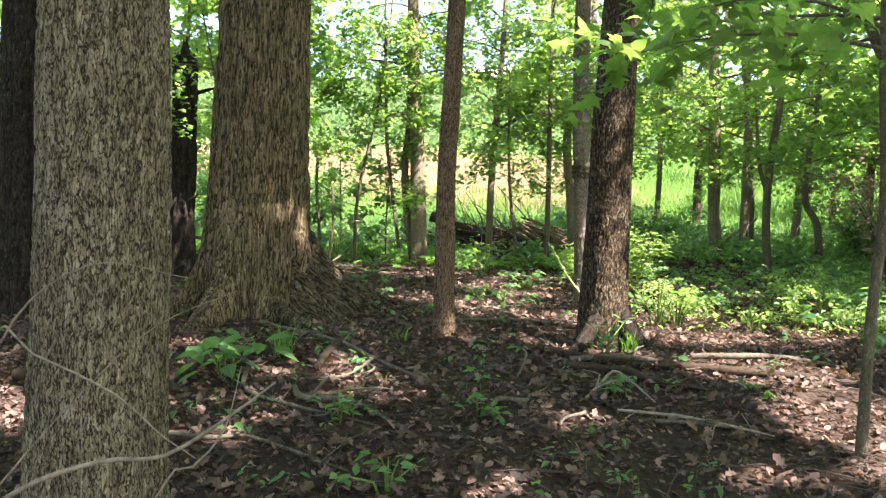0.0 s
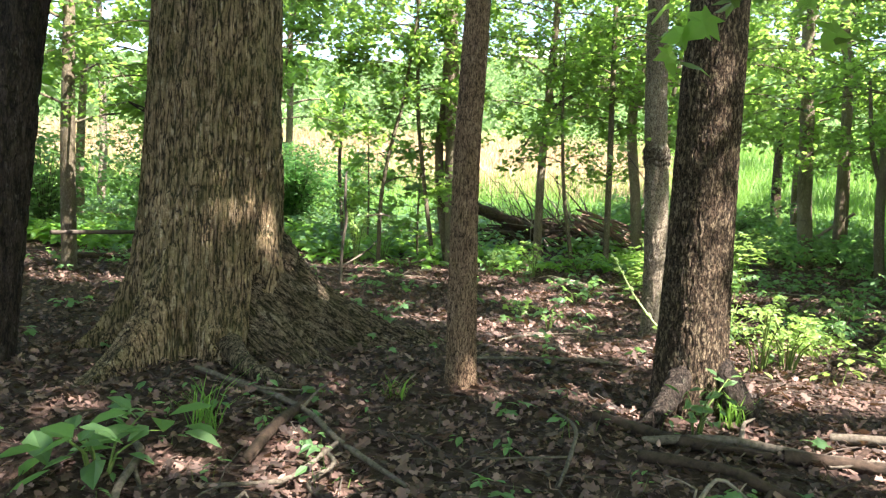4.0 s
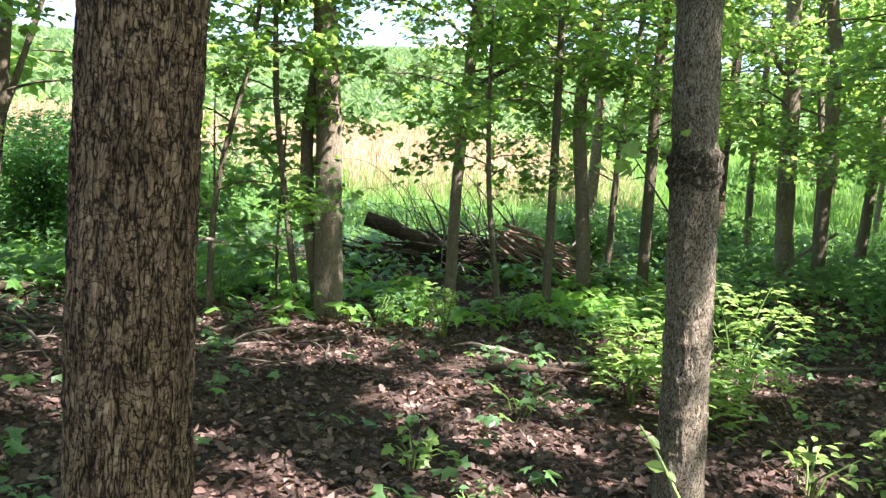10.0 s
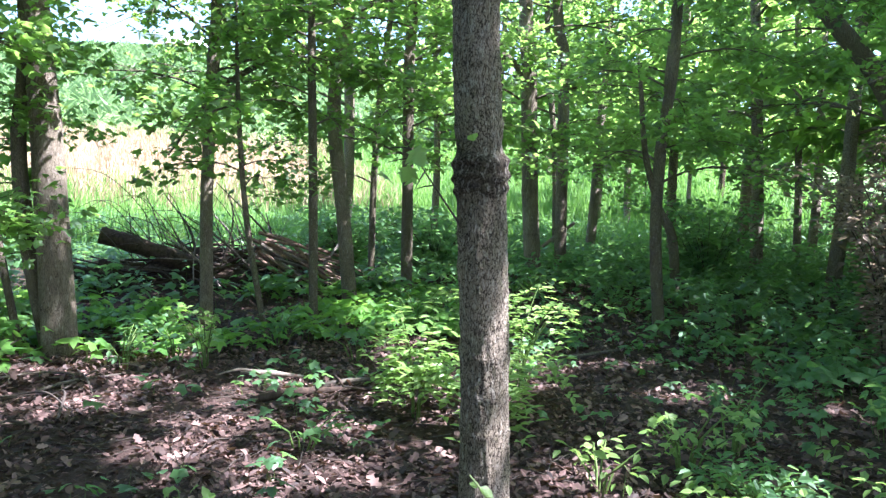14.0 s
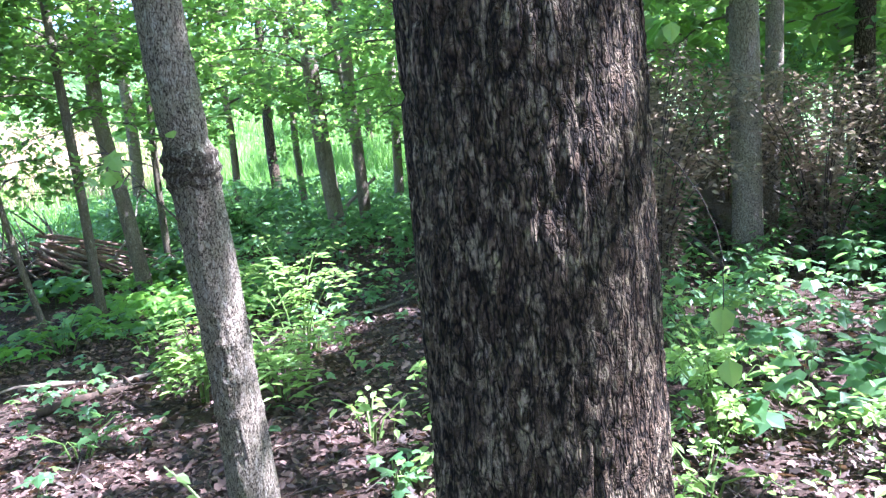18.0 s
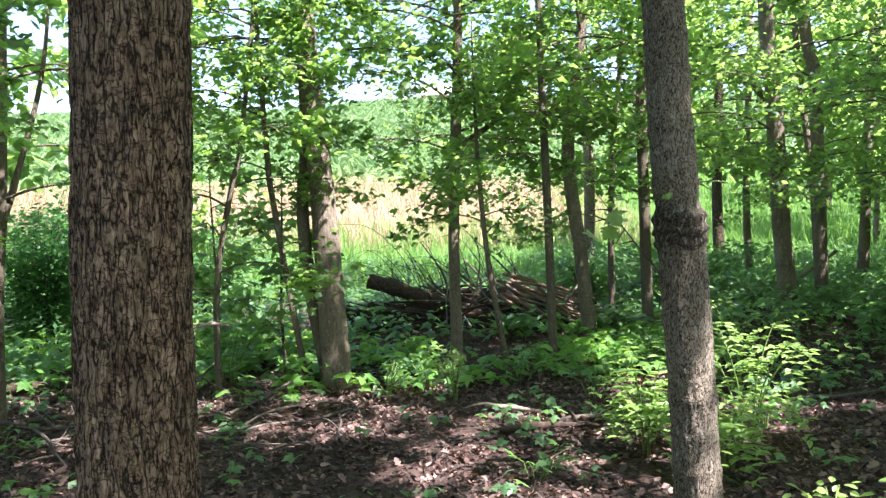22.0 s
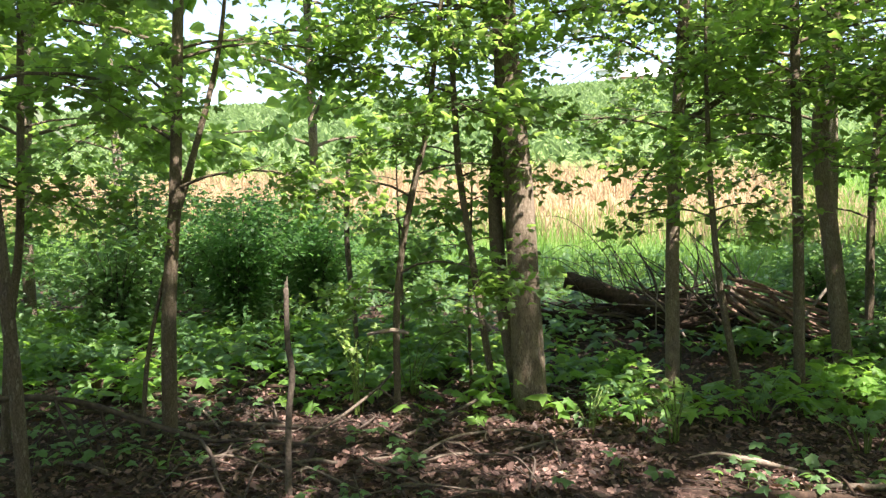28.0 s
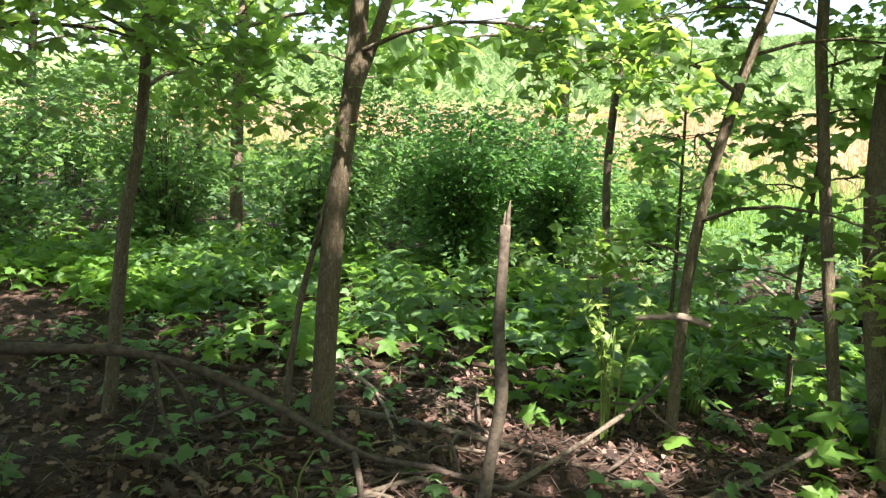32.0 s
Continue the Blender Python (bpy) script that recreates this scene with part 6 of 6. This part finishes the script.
def tuft(at, n, h, label, seed):
    rt = np.random.default_rng(seed)
    v, f = blades(n, at[0] - 0.06, at[0] + 0.06, at[1] - 0.06, at[1] + 0.06, h, 0.004, 0.8, rt)
    o = np.array([at[0], at[1], gz(*at)])
    t = tagged(part("grass_tuft", mesh_of("grass_tuft", v - o, f, False), GREEN_GRASS), label, "grass")
    t.location = o


for i, (x, y, n, h) in enumerate(((-1.1, 5.3, 40, 0.28), (-0.32, 6.1, 30, 0.14), (1.55, 6.05, 50, 0.22))):
    tuft((x, y), n, h, "small tuft of thin green grass in the litter", 400 + i)
YOUNG_PLANTS_IN_LITTER = [
    (0.72, 12.05, 0.3, 0.5, 7, 8, 0.1, PALE_LEAF), (0.5, 12.4, 0.3, 0.35, 6, 8, 0.1, COVER_LEAF), (0.1, 12.3, 0.35, 0.35, 7, 8, 0.09, COVER_LEAF),
    (0.45, 9.1, 0.2, 0.15, 5, 4, 0.09, PALE_LEAF), (0.7, 8.5, 0.2, 0.2, 5, 4, 0.09, COVER_LEAF), (0.25, 4.3, 0.15, 0.12, 3, 4, 0.08, COVER_LEAF),
    (-0.2, 3.3, 0.25, 0.15, 5, 4, 0.09, COVER_LEAF), (-0.55, 4.2, 0.2, 0.2, 5, 5, 0.07, COVER_LEAF), (-1.6, 8.4, 0.3, 0.2, 5, 5, 0.12, COVER_LEAF),
]
YOUNG_PLANTS_IN_SUN = [
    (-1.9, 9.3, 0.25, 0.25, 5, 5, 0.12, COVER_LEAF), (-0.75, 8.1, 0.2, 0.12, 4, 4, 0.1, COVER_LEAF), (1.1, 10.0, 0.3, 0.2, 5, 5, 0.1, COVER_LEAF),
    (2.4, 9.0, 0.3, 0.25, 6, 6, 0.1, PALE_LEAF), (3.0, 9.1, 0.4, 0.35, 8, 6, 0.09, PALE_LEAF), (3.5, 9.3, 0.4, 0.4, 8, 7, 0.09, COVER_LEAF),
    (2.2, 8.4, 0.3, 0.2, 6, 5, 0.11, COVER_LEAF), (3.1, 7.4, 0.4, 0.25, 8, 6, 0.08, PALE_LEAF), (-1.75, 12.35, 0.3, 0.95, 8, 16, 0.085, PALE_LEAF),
]
YOUNG_PLANTS_BY_THE_FIELD = [
    (-1.5, 13.1, 0.4, 0.5, 8, 9, 0.1, COVER_LEAF), (-3.5, 10.2, 0.3, 0.25, 4, 5, 0.1, COVER_LEAF), (-2.6, 10.9, 0.3, 0.22, 4, 4, 0.1, COVER_LEAF),
    (2.0, 12.2, 0.4, 0.4, 7, 8, 0.1, COVER_LEAF), (2.9, 13.2, 0.4, 0.5, 8, 9, 0.1, COVER_LEAF), (1.4, 12.8, 0.4, 0.35, 7, 8, 0.1, COVER_LEAF),
    (3.3, 12.0, 0.5, 0.9, 9, 10, 0.11, PALE_LEAF), (3.0, 11.0, 0.35, 0.4, 7, 7, 0.1, COVER_LEAF), (2.15, 7.4, 0.4, 0.5, 9, 12, 0.065, PALE_LEAF),
]
SMALL = YOUNG_PLANTS_IN_LITTER + YOUNG_PLANTS_IN_SUN + YOUNG_PLANTS_BY_THE_FIELD
for i, (x, y, rad, tall, st, per, size, leaf) in enumerate(SMALL):
    bush("leafy_seedling", (x, y), rad, tall, st, per + 1, size * 0.7, leaf, "bright green young plant in the leaf litter" if leaf is PALE_LEAF else "green broad-leaved young plant in the leaf litter", (OVAL, MAPLE)[i % 2], GREEN_STEM, 500 + i, "seedling")
for i, (x, y, rad, tall) in enumerate(((-6.6, 16.6, 1.2, 2.2), (-7.6, 14.4, 1.1, 1.7), (-3.2, 18.8, 1.1, 1.6), (-9.2, 15.4, 1.3, 2.2), (-5.8, 14.9, 0.9, 1.3), (-9.6, 13.2, 1.2, 1.7), (-11.2, 14.6, 1.3, 2.1), (-8.4, 12.2, 0.9, 1.2), (-12.6, 16.6, 1.4, 2.4), (-7.0, 18.6, 1.3, 2.0), (-5.2, 18.2, 1.2, 2.0), (5.0, 18.4, 1.2, 1.1), (3.2, 18.0, 1.1, 1.0), (8.8, 15.8, 1.2, 1.4), (10.5, 13.2, 1.2, 1.5), (8.4, 8.6, 0.9, 0.9), (10.6, 8.8, 1.3, 2.6), (12.2, 10.6, 1.4, 2.9), (9.9, 11.6, 1.2, 2.4), (13.6, 8.6, 1.4, 3.0), (11.8, 12.8, 1.3, 2.5), (14.2, 12.0, 1.5, 3.0), (9.4, 6.6, 1.2, 2.2), (15.2, 14.6, 1.6, 3.2), (17.2, 16.4, 1.7, 3.4), (18.6, 14.4, 1.7, 3.4), (16.4, 12.0, 1.6, 3.2), (20.0, 17.6, 1.8, 3.6), (13.0, 15.4, 1.4, 2.2))):
    bush("green_shrub", (x, y), rad, tall, 30, 70, 0.125, COVER_LEAF, "rounded leafy green shrub at the wood's edge", OVAL, TWIG, 600 + i, "shrub", fluff=2.5)


def carpet(x, y):
    p = patchy(np.column_stack([x, y]), 0.8, 24)
    return smoothstep(-1.3, -2.2, x) * smoothstep(11.8, 13.0, y) * np.clip(3.2 * (p - 0.3), 0.1, 1.2) + 0.45 * smoothstep(12.2, 13.0, y) * smoothstep(0.4, 0.55, p)


xy = scattered(3600, -8.5, 4, 11.4, 15.8, carpet, ru)
put_stuff("maple_seedlings", xy, 0.26, 0.32, 5, 0.14, MAPLE, SEEDLING_LEAF, "carpet of broad-leaved maple seedlings on the wood's floor", ru, category="seedlings")


def sunny(x, y):
    return smoothstep(1.9, 2.6, x) * smoothstep(5.1, 4.2, x) * smoothstep(6.6, 7.2, y) * smoothstep(9.3, 8.6, y) * 0.8


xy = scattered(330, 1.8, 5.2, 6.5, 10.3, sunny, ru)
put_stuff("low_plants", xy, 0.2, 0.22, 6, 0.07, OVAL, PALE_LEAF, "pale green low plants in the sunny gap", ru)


def shady_cover(x, y):
    p = patchy(np.column_stack([x, y]), 1.1, 27)
    left = smoothstep(-2.0, -3.0, x) * smoothstep(10.4, 11.4, y) * 0.9
    right = smoothstep(2.9, 3.9, x) * smoothstep(8.6, 9.6, y) * 0.4
    return np.clip((left + right) * (0.25 + 1.5 * p), 0, 1) + 0.16 * smoothstep(0.45, 0.6, p) * smoothstep(7.6, 9.0, y)


xy = scattered(1500, -5.5, 6.5, 7.6, 13.2, shady_cover, ru)
put_stuff("low_plants", xy, 0.16, 0.16, 4, 0.075, MAPLE_FAR, COVER_LEAF, "dull green low plants among the dead leaves", ru)

# a thin shoot with two hanging leaves on the dark tree
tree, l2 = big["dark"]
sh = limb(tree, [(1.54, 6.4, 1.9, 0.0015), (1.68, 6.37, 1.86, 0.0012), (1.78, 6.33, 1.7, 0.001), (1.79, 6.33, 1.5, 0.0008)], TWIG, "hanging_shoot", 5, 0.05, 0.0)
at = np.array([(1.79, 6.33, 1.56), (1.8, 6.33, 1.46), (1.52, 6.2, 2.03)]) - np.array(tree.location)
for p, tip, big_leaf in zip(at, ((-0.1, 0.05, -1.0), (0.15, 0, -1.0), (0.05, 0.1, -1.0)), (0.055, 0.055, 0.03)):
    v, f = leaves(p[None], np.array([(-0.72, -0.62, 0.25)]), np.array([tip]), np.array([big_leaf]), (OVAL[0] * (1.5, 1, 1), OVAL[1]))
    part("leaf", mesh_of("leaf", v, f, False), PALE_LEAF, sh)

# ---- farm building on the crest ----
# red walls and doorway paled in colour to look overexposed far off
BARN_RED = plain("washed_out_red_boards", (0.55, 0.25, 0.22), (0.7, 0.36, 0.32), 3, 0.8, (1, 1, 0.1))
BARN_WHITE = plain("white_metal_roof", (0.68, 0.69, 0.72), (0.84, 0.85, 0.87), 1.5, 0.45, (1, 0.2, 1))
BARN_GREY = plain("grey_metal_roof", (0.3, 0.33, 0.38), (0.45, 0.48, 0.53), 1.5, 0.5, (1, 0.2, 1))
BARN_DARK = plain("grey_doorway", (0.2, 0.2, 0.22), (0.3, 0.3, 0.33), 3, 0.8)


def block(lo, hi, ridge=0.0):
    """A box, or a gable roof over it where ridge is given."""
    (x0, y0, z0), (x1, y1, z1) = lo, hi
    v = [(x0, y0, z0), (x1, y0, z0), (x1, y1, z0), (x0, y1, z0), (x0, y0, z1), (x1, y0, z1), (x1, y1, z1), (x0, y1, z1)]
    f = [(0, 3, 2, 1), (0, 1, 5, 4), (1, 2, 6, 5), (2, 3, 7, 6), (3, 0, 4, 7)]
    if ridge:
        ym = (y0 + y1) / 2
        v += [(x0, ym, z1 + ridge), (x1, ym, z1 + ridge)]
        f += [(4, 5, 9, 8), (6, 7, 8, 9), (4, 8, 7), (5, 6, 9)]
    else:
        f += [(4, 5, 6, 7)]
    return np.array(v, float), [t for q in f for t in ([q[:3], (q[0], q[2], q[3])] if len(q) == 4 else [q])]


by = 121.0
for x0, wide, eave, ridge, wall, roof, label in ((-1.4, 3.2, 2.6, 0.9, BARN_WHITE, BARN_GREY, "small grey-roofed shed on the far crest"), (2.0, 4.0, 1.5, 1.8, BARN_RED, BARN_WHITE, "pale red shed with a white metal roof"), (6.2, 3.4, 1.3, 1.9, BARN_RED, BARN_WHITE, "low red barn with a white metal roof")):
    o = np.array([x0, by, gz(x0, by) - 0.2])
    b = thing("farm_building", o, label, "building", group="farm buildings on the crest")
    part("wall", mesh_of("wall", *block((0, 0, 0), (wide, 6, eave)), False), wall, b)
    part("roof", mesh_of("roof", *block((-0.3, -0.4, eave + 0.01), (wide + 0.3, 6.4, eave + 0.16), ridge), False), roof, b)
    part("door", mesh_of("door", *block((wide * 0.4, -0.08, 0), (wide * 0.7, -0.004, eave * 0.75)), False), BARN_DARK, b)


def open_floor(x, y):
    return smoothstep(13.5, 15.5, y) * smoothstep(27, 22, y) * smoothstep(3.5, 6, x) * (0.5 + 0.5 * patchy(np.column_stack([x, y]), 0.5, 44))


xy = scattered(4200, 3, 22, 13, 27, open_floor, ru)
put_stuff("tall_undergrowth", xy, 0.55, 0.35, 6, 0.17, OVAL, COVER_LEAF, "soft green knee-high plants under the open trees", ru)

# leafy boughs that hang over the clearing
rh = np.random.default_rng(77)
for key, zlo, zhi, count, length in (("tri_l", 2.9, 4.4, 3, 1.5), ("tri_ll", 2.8, 4.2, 2, 1.3), ("thin_l", 2.9, 4.2, 2, 1.3), ("thin_r", 2.7, 4.4, 9, 1.3), ("lean", 2.4, 4.2, 6, 1.1), ("twin", 3.4, 5.2, 10, 1.9), ("a", 2.9, 4.8, 10, 1.8), ("b2", 3.0, 4.8, 8, 1.6), ("c", 3.6, 4.8, 5, 1.7), ("d", 3.4, 5.0, 5, 1.7)):
    t, l2 = young[key]
    leafy(t, l2, zlo, zhi, count, length, 230, 0.078, rh, shape=MAPLE_FAR)

xy = scattered(150, -1.6, 1.5, 2.8, 6.0, lambda x, y: 0.25 + smoothstep(0.45, 0.6, patchy(np.column_stack([x, y]), 1.4, 88)), ru)
put_stuff("seedlings", xy, 0.13, 0.1, 4, 0.055, OVAL, COVER_LEAF, "tiny green seedlings among the dead leaves", ru, category="seedlings")
